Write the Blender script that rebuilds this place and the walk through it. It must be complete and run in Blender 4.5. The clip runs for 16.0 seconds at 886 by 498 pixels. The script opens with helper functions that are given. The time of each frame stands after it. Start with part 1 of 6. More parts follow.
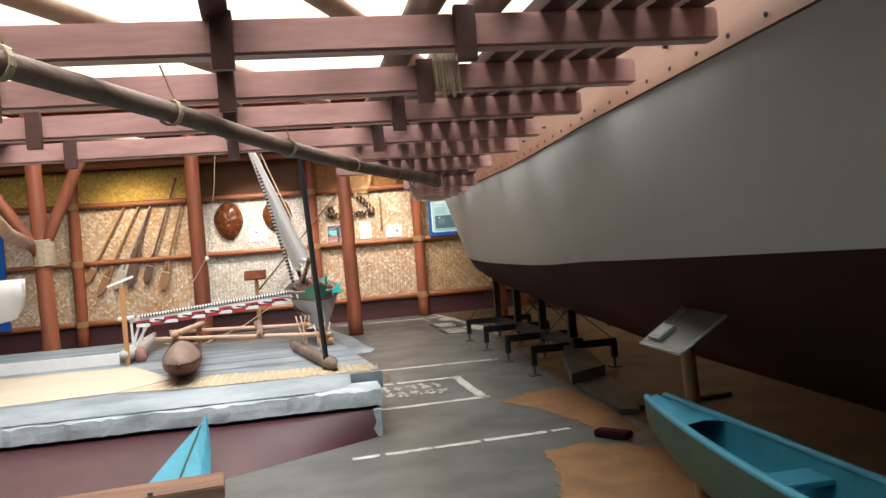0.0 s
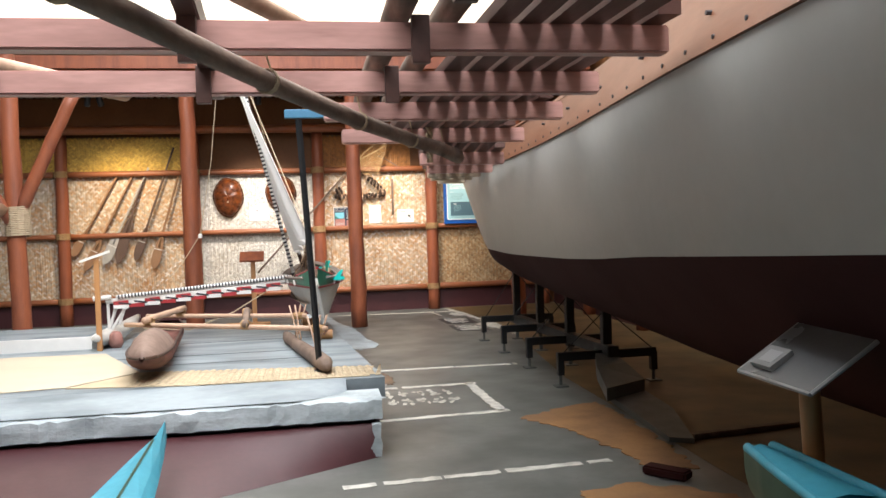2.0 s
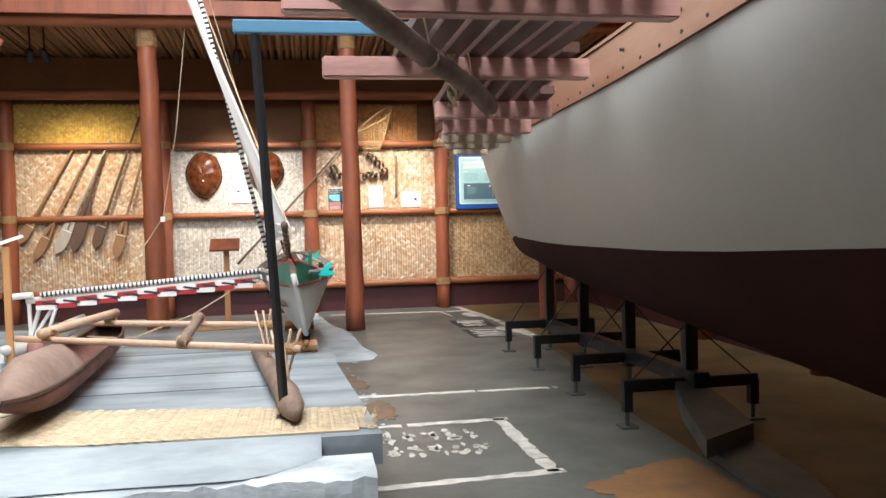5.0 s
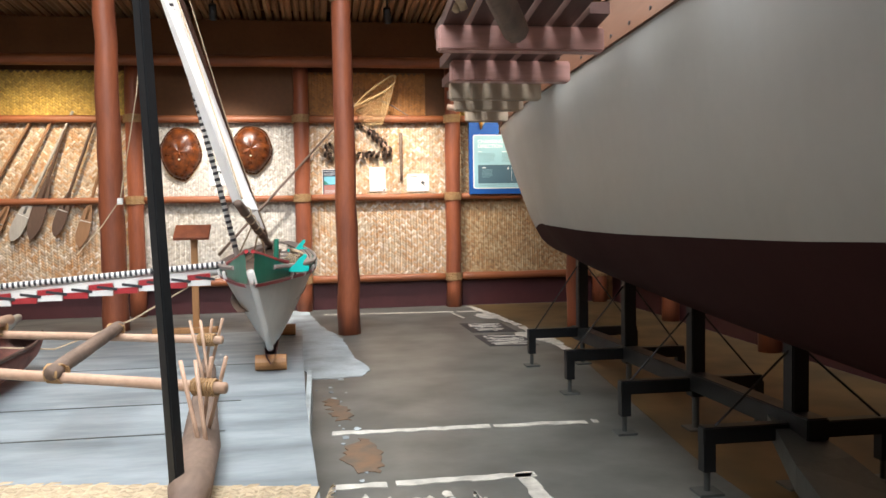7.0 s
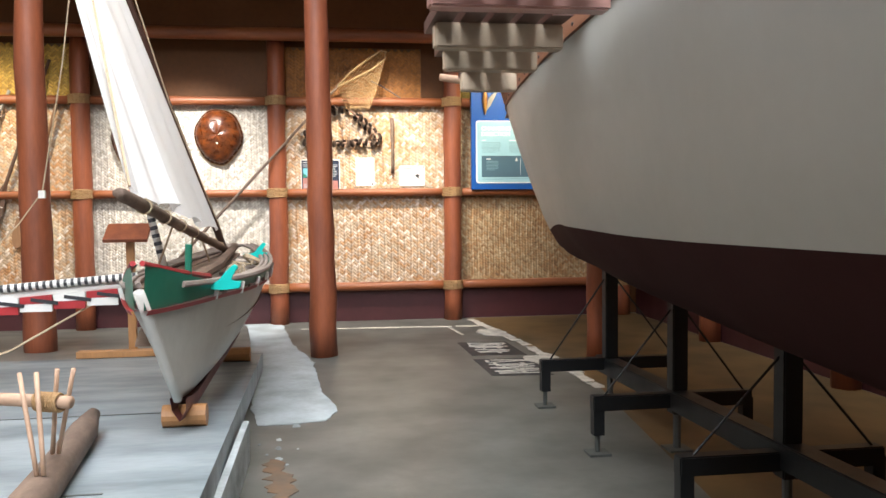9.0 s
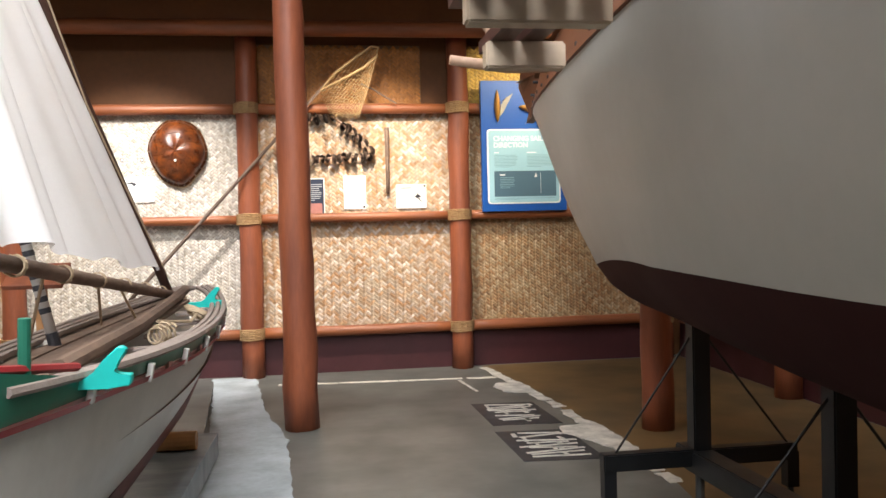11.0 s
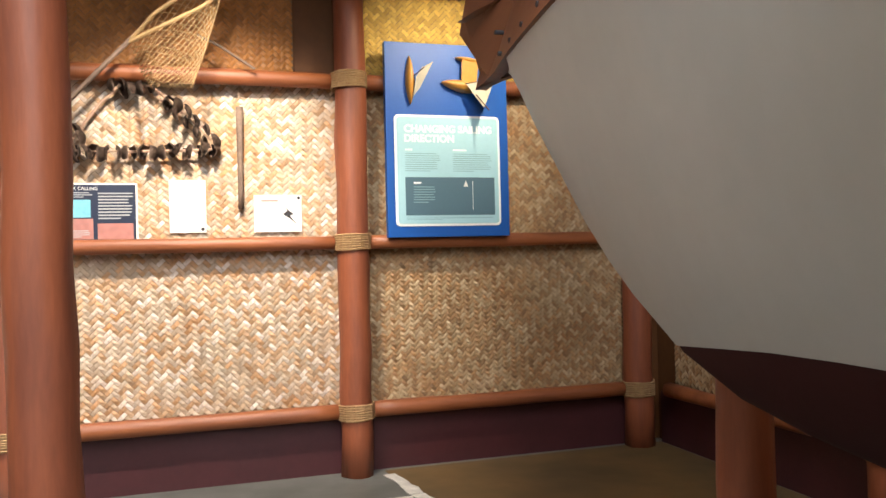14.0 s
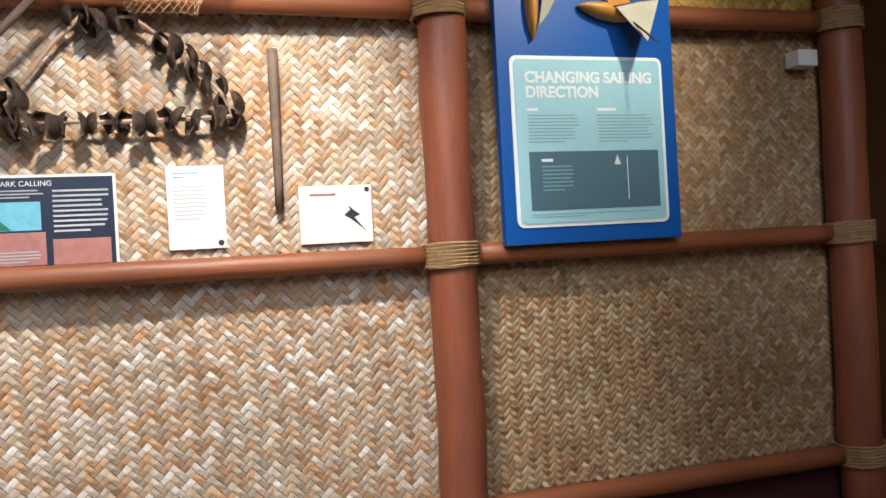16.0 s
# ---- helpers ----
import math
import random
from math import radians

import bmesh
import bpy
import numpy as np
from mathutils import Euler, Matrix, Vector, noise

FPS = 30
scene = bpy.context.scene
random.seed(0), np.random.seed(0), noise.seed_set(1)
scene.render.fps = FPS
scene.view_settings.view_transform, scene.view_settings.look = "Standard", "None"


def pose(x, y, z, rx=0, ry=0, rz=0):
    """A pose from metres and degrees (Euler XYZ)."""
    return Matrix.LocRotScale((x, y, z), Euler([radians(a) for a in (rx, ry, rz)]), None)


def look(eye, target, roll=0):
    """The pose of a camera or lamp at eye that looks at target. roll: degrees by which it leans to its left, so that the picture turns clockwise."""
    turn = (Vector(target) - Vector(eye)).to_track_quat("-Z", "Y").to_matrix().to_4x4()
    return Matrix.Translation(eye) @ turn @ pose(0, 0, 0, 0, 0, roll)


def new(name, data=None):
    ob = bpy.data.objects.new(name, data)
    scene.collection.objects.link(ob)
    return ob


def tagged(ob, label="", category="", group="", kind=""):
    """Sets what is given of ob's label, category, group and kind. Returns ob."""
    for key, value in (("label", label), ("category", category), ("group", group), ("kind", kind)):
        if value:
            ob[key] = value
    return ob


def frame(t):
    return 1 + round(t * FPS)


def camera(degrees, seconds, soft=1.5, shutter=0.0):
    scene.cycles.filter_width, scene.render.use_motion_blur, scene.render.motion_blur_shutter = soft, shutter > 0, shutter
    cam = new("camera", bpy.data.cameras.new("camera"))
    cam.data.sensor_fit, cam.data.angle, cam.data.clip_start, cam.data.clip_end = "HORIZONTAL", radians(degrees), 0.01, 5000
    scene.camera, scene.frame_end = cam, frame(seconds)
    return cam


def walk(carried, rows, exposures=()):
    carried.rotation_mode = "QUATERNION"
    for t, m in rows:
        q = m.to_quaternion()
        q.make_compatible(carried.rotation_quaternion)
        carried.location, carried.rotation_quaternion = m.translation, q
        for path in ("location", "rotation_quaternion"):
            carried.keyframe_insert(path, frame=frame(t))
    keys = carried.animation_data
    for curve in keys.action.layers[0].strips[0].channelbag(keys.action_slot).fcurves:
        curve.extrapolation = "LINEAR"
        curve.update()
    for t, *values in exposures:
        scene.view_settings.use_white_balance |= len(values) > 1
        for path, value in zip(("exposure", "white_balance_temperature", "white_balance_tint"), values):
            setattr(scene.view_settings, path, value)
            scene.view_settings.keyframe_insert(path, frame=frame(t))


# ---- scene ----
cam = camera(56.7, 16.0)
PATH = [
    (0, (0.307, 0.308, 1.482), (0.675, 2.274, 1.444), -4.4),
    (0.5, (0.307, 0.594, 1.481), (0.665, 2.561, 1.441), -4.2),
    (1, (0.338, 0.838, 1.453), (0.701, 2.804, 1.408), -3.4),
    (1.5, (0.41, 1.149, 1.445), (0.753, 3.119, 1.402), -2.5),
    (2, (0.438, 1.393, 1.423), (0.78, 3.363, 1.365), -1.8),
    (2.5, (0.466, 1.664, 1.419), (0.853, 3.625, 1.36), -1.7),
    (3, (0.518, 1.964, 1.396), (0.908, 3.923, 1.307), -1.8),
    (3.5, (0.561, 2.265, 1.391), (0.919, 4.231, 1.305), -1.5),
    (4, (0.551, 2.614, 1.389), (0.911, 4.579, 1.31), -1.5),
    (6.5, (0.902, 4.47, 1.268), (1.188, 6.448, 1.176), -1.0),
    (7, (0.949, 4.833, 1.267), (1.248, 6.808, 1.168), -0.9),
    (7.5, (1.054, 5.18, 1.25), (1.377, 7.151, 1.146), -1.2),
    (8, (1.172, 5.511, 1.272), (1.429, 7.492, 1.168), -1.0),
    (8.5, (1.217, 5.887, 1.279), (1.468, 7.869, 1.176), -0.3),
    (9, (1.283, 6.237, 1.243), (1.562, 8.215, 1.143), -0.6),
    (11.5, (1.418, 8.155, 1.327), (1.696, 10.135, 1.284), -1.7),
    (12, (1.378, 8.548, 1.372), (1.604, 10.534, 1.311), -2.8),
    (12.5, (1.42, 8.936, 1.387), (1.658, 10.92, 1.321), -2.5),
    (13, (1.462, 9.436, 1.396), (2.059, 11.344, 1.336), -1.7),
    (13.5, (1.573, 9.884, 1.362), (2.192, 11.786, 1.327), -1.4),
    (14, (1.667, 10.323, 1.333), (2.275, 12.229, 1.346), -1.4),
    (14.5, (1.689, 10.753, 1.384), (2.389, 12.627, 1.394), -0.9),
    (15, (1.719, 11.225, 1.38), (2.459, 13.083, 1.407), -0.4),
    (15.5, (1.738, 11.679, 1.386), (2.447, 13.549, 1.416), -1.0),
    (16, (1.664, 12.176, 1.436), (2.261, 14.085, 1.442), -3.2),
]
walk(cam, [(t, look(eye, target, roll)) for t, eye, target, roll in PATH], exposures=((0, 0.18, 6400, 10), (3.5, 0.36, 6150, 9), (7, 0.26, 6200, 9), (9, 0.42, 6150, 8), (12, 0.14, 6400, 11), (13, 0.06, 6450, 11), (14, 0.36, 6350, 11), (15, 0.22, 6050, 10), (16, -0.25, 5600, 8)))

# ---- light ----
world = bpy.data.worlds.new("sky")
scene.world = world
world.use_nodes = True
wn = world.node_tree.nodes
sky = wn.new("ShaderNodeTexSky")
sky.sky_type, sky.sun_disc, sky.sun_elevation, sky.sun_rotation = "NISHITA", False, radians(50), radians(200)
world.node_tree.links.new(sky.outputs[0], wn["Background"].inputs[0])
wn["Background"].inputs[1].default_value = 0.1


def area_lamp(name, m, sx, sy, watts, colour):
    d = bpy.data.lights.new(name, "AREA")
    d.shape, d.size, d.size_y, d.energy, d.color = "RECTANGLE", sx, sy, watts, colour
    o = new(name, d)
    o.matrix_world = m
    return o


def spot_lamp(name, eye, target, watts, colour, angle, blend=0.5, size=0.05):
    d = bpy.data.lights.new(name, "SPOT")
    d.energy, d.color, d.spot_size, d.spot_blend, d.shadow_soft_size = watts, colour, radians(angle), blend, size
    o = new(name, d)
    o.matrix_world = look(eye, target)
    return o


# daylight through the roof opening over the left half of the hall
area_lamp("skylight_lamp", look((-1.35, 5.0, 6.6), (-1.5, 6.8, 0)), 2.7, 10.8, 680, (1.0, 0.98, 0.96))
area_lamp("skylight_strip_lamp", look((1.3, 5.2, 6.6), (1.3, 6.0, 0)), 2.6, 12.4, 800, (1.0, 0.97, 0.95))
WARM = (1.0, 0.78, 0.52)
spot_lamp("track_lamp", (1.75, 13.95, 3.18), (1.85, 15.36, 1.25), 410, (1.0, 0.85, 0.68), 78, 1.0)
spot_lamp("track_lamp", (-2.3, 13.95, 3.18), (-2.2, 15.36, 1.25), 240, (1.0, 0.80, 0.54), 88, 1.0)
spot_lamp("track_lamp", (-0.1, 13.95, 3.18), (-0.2, 15.36, 1.1), 390, (1.0, 0.92, 0.84), 76, 1.0)
spot_lamp("track_lamp", (3.5, 13.9, 3.18), (3.3, 15.36, 2.3), 150, (1.0, 0.84, 0.60), 62, 1.0)


# ---- materials ----
def material(name, base, rough=0.6, metal=0.0, vary=0.15, scale=6.0, fine=60.0, bump=0.15, dark=None, mix=0.35, island=0.0, stretch=(1, 1, 1), spec=0.5, tones=(), strips=False):
    """Surface with variation at two sizes: broad stains towards `dark`, fine grain in tone and relief."""
    m = bpy.data.materials.new(name)
    m.use_nodes = True
    n, l = m.node_tree.nodes, m.node_tree.links
    b = n["Principled BSDF"]
    b.inputs["Metallic"].default_value = metal
    b.inputs["Specular IOR Level"].default_value = spec
    tc, mp = n.new("ShaderNodeTexCoord"), n.new("ShaderNodeMapping")
    mp.inputs["Scale"].default_value = stretch
    l.new(tc.outputs["Object"], mp.inputs["Vector"])
    big, small = n.new("ShaderNodeTexNoise"), n.new("ShaderNodeTexNoise")
    big.inputs["Scale"].default_value, big.inputs["Detail"].default_value = scale, 5
    small.inputs["Scale"].default_value, small.inputs["Detail"].default_value = fine, 3
    for t in (big, small):
        l.new(mp.outputs[0], t.inputs["Vector"])
    ramp = n.new("ShaderNodeMapRange")
    ramp.inputs["From Min"].default_value, ramp.inputs["From Max"].default_value = 0.38, 0.68
    l.new(big.outputs["Fac"], ramp.inputs["Value"])
    d = dark or tuple(c * 0.55 for c in base)
    mx = n.new("ShaderNodeMix")
    mx.data_type = "RGBA"
    mx.inputs["A"].default_value, mx.inputs["B"].default_value = (*base, 1), (*d, 1)
    k = n.new("ShaderNodeMath")
    k.operation = "MULTIPLY"
    k.inputs[1].default_value = mix
    l.new(ramp.outputs[0], k.inputs[0])
    l.new(k.outputs[0], mx.inputs["Factor"])
    hsv = n.new("ShaderNodeHueSaturation")
    l.new(mx.outputs["Result"], hsv.inputs["Color"])
    val = n.new("ShaderNodeMapRange")
    val.inputs["To Min"].default_value, val.inputs["To Max"].default_value = 1 - vary, 1 + vary
    l.new(small.outputs["Fac"], val.inputs["Value"])
    out = val.outputs[0]
    if island:
        hsv_in = hsv.inputs["Color"]
        geo = n.new("ShaderNodeNewGeometry")
        oi = n.new("ShaderNodeObjectInfo")
        ad = n.new("ShaderNodeMath")
        ad.operation = "ADD"
        l.new(geo.outputs["Random Per Island"], ad.inputs[0])
        l.new(oi.outputs["Random"], ad.inputs[1])
        fr = n.new("ShaderNodeMath")
        fr.operation = "FRACT"
        l.new(ad.outputs[0], fr.inputs[0])
        iv = n.new("ShaderNodeMapRange")
        iv.inputs["To Min"].default_value, iv.inputs["To Max"].default_value = 1 - island, 1 + island
        l.new(fr.outputs[0], iv.inputs["Value"])
        mu = n.new("ShaderNodeMath")
        mu.operation = "MULTIPLY"
        l.new(out, mu.inputs[0])
        l.new(iv.outputs[0], mu.inputs[1])
        out = mu.outputs[0]
        if strips:
            at = n.new("ShaderNodeAttribute")
            at.attribute_name = "tone"
            wm = n.new("ShaderNodeMath")
            wm.operation, wm.inputs[1].default_value = "MULTIPLY_ADD", 0.3
            l.new(fr.outputs[0], wm.inputs[0])
            sm = n.new("ShaderNodeMath")
            sm.operation, sm.inputs[1].default_value = "MULTIPLY", 0.7
            l.new(at.outputs["Fac"], sm.inputs[0])
            l.new(sm.outputs[0], wm.inputs[2])
            fr = wm
        if tones:
            cr = n.new("ShaderNodeValToRGB")
            els = cr.color_ramp.elements
            els[0].color, els[1].color = (*tones[0], 1), (*tones[-1], 1)
            for q in range(1, len(tones) - 1):
                els.new(q / (len(tones) - 1)).color = (*tones[q], 1)
            l.new(fr.outputs[0], cr.inputs["Fac"])
            tm = n.new("ShaderNodeMix")
            tm.data_type = "RGBA"
            tm.inputs["Factor"].default_value = 0.62 if strips else 0.48
            l.new(mx.outputs["Result"], tm.inputs["A"])
            l.new(cr.outputs["Color"], tm.inputs["B"])
            l.new(tm.outputs["Result"], hsv_in)
    l.new(out, hsv.inputs["Value"])
    l.new(hsv.outputs[0], b.inputs["Base Color"])
    rr = n.new("ShaderNodeMapRange")
    rr.inputs["To Min"].default_value, rr.inputs["To Max"].default_value = max(0.03, rough - 0.12), min(1, rough + 0.12)
    l.new(big.outputs["Fac"], rr.inputs["Value"])
    l.new(rr.outputs[0], b.inputs["Roughness"])
    if bump:
        bp = n.new("ShaderNodeBump")
        bp.inputs["Strength"].default_value, bp.inputs["Distance"].default_value = bump, 0.01
        l.new(small.outputs["Fac"], bp.inputs["Height"])
        l.new(bp.outputs[0], b.inputs["Normal"])
    return m


M = {
    "concrete": material("concrete", (0.145, 0.148, 0.136), 0.38, vary=0.28, scale=2.0, fine=16, bump=0.06, dark=(0.08, 0.082, 0.074), mix=0.8, spec=0.35),
    "slab": material("pale_slab", (0.275, 0.32, 0.345), 0.45, vary=0.15, scale=2.4, fine=24, bump=0.1, dark=(0.125, 0.155, 0.17), mix=0.95, stretch=(0.6, 1.6, 1)),
    "slab_edge": material("slab_edge", (0.50, 0.56, 0.58), 0.6, vary=0.2, scale=4.2, fine=40, bump=0.35, dark=(0.25, 0.29, 0.305), mix=0.9, stretch=(0.8, 1, 1.6)),
    "white_ramp": material("white_ramp", (0.44, 0.50, 0.53), 0.7, vary=0.15, scale=3, fine=30, bump=0.15, dark=(0.27, 0.30, 0.315), mix=0.85),
    "maroon": material("maroon_paint", (0.06, 0.015, 0.018), 0.5, scale=3, fine=30, bump=0.05),
    "stain": material("rust_stain", (0.17, 0.10, 0.055), 0.6, scale=9, fine=30, bump=0.05, dark=(0.11, 0.09, 0.07), mix=0.9),
    "keel_red": material("keel_red", (0.15, 0.03, 0.03), 0.5, scale=5, fine=30, bump=0.05),
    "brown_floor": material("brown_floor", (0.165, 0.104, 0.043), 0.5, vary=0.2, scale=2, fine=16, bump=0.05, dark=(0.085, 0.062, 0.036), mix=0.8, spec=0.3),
    "line": material("line_paint", (0.62, 0.6, 0.54), 0.7, vary=0.2, scale=9, fine=60, bump=0.05, dark=(0.3, 0.29, 0.26), mix=0.7),
    "rust_paint": material("rust_paint", (0.30, 0.155, 0.06), 0.6, scale=3, fine=30, bump=0.05, dark=(0.17, 0.09, 0.045), mix=0.8),
    "redwood": material("red_stained_wood", (0.285, 0.083, 0.035), 0.5, vary=0.2, scale=3.0, fine=22, bump=0.12, dark=(0.13, 0.04, 0.025), mix=0.6, stretch=(3, 3, 0.5)),
    "rail": material("rail_wood", (0.31, 0.10, 0.034), 0.48, vary=0.25, scale=3.0, fine=24, bump=0.12, dark=(0.13, 0.04, 0.02), mix=0.6, stretch=(0.5, 3, 3)),
    "beam": material("dark_red_beam", (0.48, 0.275, 0.24), 0.36, vary=0.18, scale=3.0, fine=20, bump=0.08, dark=(0.20, 0.09, 0.075), mix=0.5, stretch=(0.5, 3, 3)),
    "pale_beam": material("pale_sawn_beam", (0.46, 0.37, 0.27), 0.6, vary=0.15, scale=4, fine=24, bump=0.08),
    "slat": material("deck_slat", (0.08, 0.036, 0.028), 0.45, vary=0.2, scale=4, fine=25, bump=0.1, stretch=(3, 0.5, 3)),
    "brown_board": material("brown_board", (0.13, 0.047, 0.009), 0.7, vary=0.2, scale=2, fine=20, bump=0.08),
    "reed": material("reed", (0.34, 0.19, 0.09), 0.6, vary=0.25, scale=5, fine=30, bump=0.15, island=0.25, stretch=(2, 0.5, 2)),
    "weave": material("plaited_mat", (0.62, 0.49, 0.34), 0.5, vary=0.18, scale=2.8, fine=45, bump=0.1, dark=(0.42, 0.19, 0.065), mix=0.95, island=0.18, tones=((0.30, 0.18, 0.09), (0.54, 0.27, 0.10), (0.48, 0.37, 0.25), (0.52, 0.44, 0.34), (0.78, 0.76, 0.72)), strips=True),
    "weave_pale": material("pale_plaited_mat", (0.56, 0.50, 0.41), 0.55, vary=0.15, scale=1.3, fine=45, bump=0.1, dark=(0.48, 0.39, 0.28), mix=0.6, island=0.2, tones=((0.44, 0.39, 0.31), (0.56, 0.51, 0.43), (0.62, 0.58, 0.51), (0.76, 0.74, 0.69)), strips=True),
    "weave_brown": material("brown_plaited_mat", (0.46, 0.33, 0.18), 0.55, vary=0.18, scale=1.6, fine=45, bump=0.1, dark=(0.23, 0.10, 0.03), mix=0.9, island=0.18, tones=((0.22, 0.12, 0.05), (0.40, 0.20, 0.075), (0.42, 0.29, 0.15), (0.56, 0.45, 0.29)), strips=True),
    "weave_dim": material("dim_plaited_mat", (0.38, 0.155, 0.03), 0.55, vary=0.18, scale=1.6, fine=45, bump=0.1, dark=(0.16, 0.07, 0.02), mix=0.9, island=0.2, strips=True),
    "weave_back": material("mat_backing", (0.22, 0.14, 0.08), 0.9, scale=5, fine=60),
    "weave_spotlit": material("spotlit_mat", (0.55, 0.35, 0.055), 0.55, vary=0.15, scale=1.5, fine=50, bump=0.1, dark=(0.33, 0.2, 0.05), mix=0.6, island=0.2, tones=((0.48, 0.28, 0.04), (0.66, 0.45, 0.09)), strips=True),
    "lash": material("lashing_cord", (0.36, 0.22, 0.10), 0.8, vary=0.25, scale=30, fine=90, bump=0.2),
    "rope": material("fibre_rope", (0.46, 0.36, 0.24), 0.85, vary=0.25, scale=30, fine=120, bump=0.3),
    "hull_white": material("hull_white_paint", (0.47, 0.473, 0.445), 0.5, vary=0.04, scale=0.7, fine=14, bump=0.03, dark=(0.39, 0.395, 0.37), mix=0.7, spec=0.25),
    "hull_red": material("hull_red_paint", (0.035, 0.0085, 0.008), 0.75, vary=0.1, scale=1, fine=18, bump=0.04, spec=0.12),
    "strake": material("strake_wood", (0.16, 0.062, 0.028), 0.5, vary=0.15, scale=2, fine=18, bump=0.06, stretch=(2, 0.4, 2)),
    "black": material("black_steel", (0.018, 0.02, 0.022), 0.42, metal=0.2, scale=6, fine=60, bump=0.03),
    "grey_steel": material("grey_steel", (0.12, 0.13, 0.125), 0.5, metal=0.3, scale=5, fine=50, bump=0.04),
    "blue_board": material("blue_board", (0.006, 0.09, 0.38), 0.45, vary=0.06, scale=2, fine=60, bump=0.02, mix=0.2),
    "panel_blue": material("panel_pale_blue", (0.40, 0.66, 0.73), 0.35, vary=0.04, scale=2, fine=60, bump=0, mix=0.15),
    "panel_slate": material("panel_slate", (0.09, 0.17, 0.22), 0.35, vary=0.04, scale=2, fine=60, bump=0, mix=0.15),
    "panel_text": material("panel_text", (0.88, 0.92, 0.92), 0.4, vary=0.02, bump=0, mix=0.1),
    "text_dim": material("text_dim", (0.24, 0.40, 0.45), 0.4, vary=0.02, bump=0, mix=0.1),
    "card": material("card", (0.80, 0.79, 0.75), 0.5, vary=0.03, scale=5, fine=80, bump=0, mix=0.1),
    "ink": material("ink", (0.03, 0.03, 0.035), 0.5, vary=0.02, bump=0, mix=0.1),
    "grey_text": material("grey_text", (0.45, 0.47, 0.48), 0.5, vary=0.02, bump=0, mix=0.1),
    "navy": material("navy_print", (0.02, 0.03, 0.06), 0.35, vary=0.03, bump=0, mix=0.1),
    "cyan_print": material("cyan_print", (0.2, 0.55, 0.68), 0.4, vary=0.1, scale=20, bump=0, mix=0.3),
    "pink_print": material("pink_print", (0.45, 0.2, 0.17), 0.4, vary=0.1, scale=30, bump=0, mix=0.4),
    "shell": material("turtle_shell", (0.045, 0.014, 0.007), 0.3, vary=0.4, scale=16, fine=30, bump=0.03, dark=(0.22, 0.058, 0.011), mix=0.45, spec=0.35),
    "shell_rim": material("shell_rim", (0.13, 0.05, 0.02), 0.2, vary=0.3, scale=9, fine=30, bump=0.03, dark=(0.03, 0.012, 0.006), mix=0.8),
    "pale_seam": material("shell_seam", (0.5, 0.36, 0.2), 0.3, scale=20, bump=0),
    "paddle": material("paddle_wood", (0.30, 0.16, 0.08), 0.5, vary=0.25, scale=3, fine=24, bump=0.1, stretch=(3, 3, 0.6)),
    "paddle_dark": material("dark_paddle_wood", (0.11, 0.065, 0.045), 0.5, vary=0.25, scale=3, fine=24, bump=0.1, stretch=(3, 3, 0.6)),
    "paddle_grey": material("weathered_paddle_wood", (0.42, 0.39, 0.35), 0.6, vary=0.2, scale=4, fine=24, bump=0.1, stretch=(3, 3, 0.6)),
    "husk": material("coconut_husk", (0.10, 0.063, 0.044), 0.75, vary=0.35, scale=14, fine=60, bump=0.3),
    "old_wood": material("weathered_wood", (0.19, 0.13, 0.095), 0.75, vary=0.3, scale=4, fine=30, bump=0.3, dark=(0.09, 0.06, 0.045), mix=0.7, stretch=(2, 0.6, 2)),
    "log_red": material("ochre_log", (0.33, 0.15, 0.12), 0.7, vary=0.25, scale=4, fine=30, bump=0.25, dark=(0.13, 0.075, 0.06), mix=0.7),
    "log_top": material("weathered_log_top", (0.21, 0.14, 0.108), 0.75, vary=0.25, scale=5, fine=30, bump=0.3, dark=(0.14, 0.09, 0.07), mix=0.8),
    "sign_grey": material("sign_grey", (0.30, 0.31, 0.31), 0.4, vary=0.05, bump=0, mix=0.2),
    "stick": material("peeled_stick", (0.48, 0.32, 0.22), 0.6, vary=0.2, scale=6, fine=40, bump=0.12, dark=(0.33, 0.2, 0.13), mix=0.6),
    "pine": material("pine_wood", (0.46, 0.23, 0.09), 0.45, vary=0.15, scale=3, fine=20, bump=0.06, stretch=(3, 3, 0.5)),
    "canvas": material("sail_canvas", (0.93, 0.94, 0.95), 0.85, vary=0.04, scale=3, fine=120, bump=0.06, dark=(0.84, 0.83, 0.8), mix=0.4),
    "boat_white": material("boat_white_paint", (0.60, 0.59, 0.55), 0.35, vary=0.08, scale=2, fine=20, bump=0.05, dark=(0.42, 0.40, 0.37), mix=0.6),
    "green": material("green_paint", (0.03, 0.20, 0.13), 0.35, vary=0.1, scale=4, fine=30, bump=0.04),
    "red": material("red_paint", (0.38, 0.03, 0.035), 0.4, vary=0.1, scale=4, fine=30, bump=0.03),
    "white": material("white_paint", (0.76, 0.75, 0.72), 0.45, vary=0.06, scale=5, fine=40, bump=0.03, mix=0.2),
    "turquoise": material("turquoise_paint", (0.02, 0.58, 0.52), 0.4, vary=0.08, scale=5, fine=40, bump=0.04, mix=0.2),
    "sky_blue": material("sky_blue_paint", (0.055, 0.31, 0.41), 0.5, vary=0.1, scale=5, fine=30, bump=0.05, dark=(0.04, 0.25, 0.34), mix=0.5),
    "dark_green": material("dark_green_paint", (0.03, 0.075, 0.04), 0.5, vary=0.1, scale=4, fine=30, bump=0.04),
    "steel_blue": material("steel_blue_paint", (0.05, 0.18, 0.30), 0.5, scale=5, fine=40, bump=0.03),
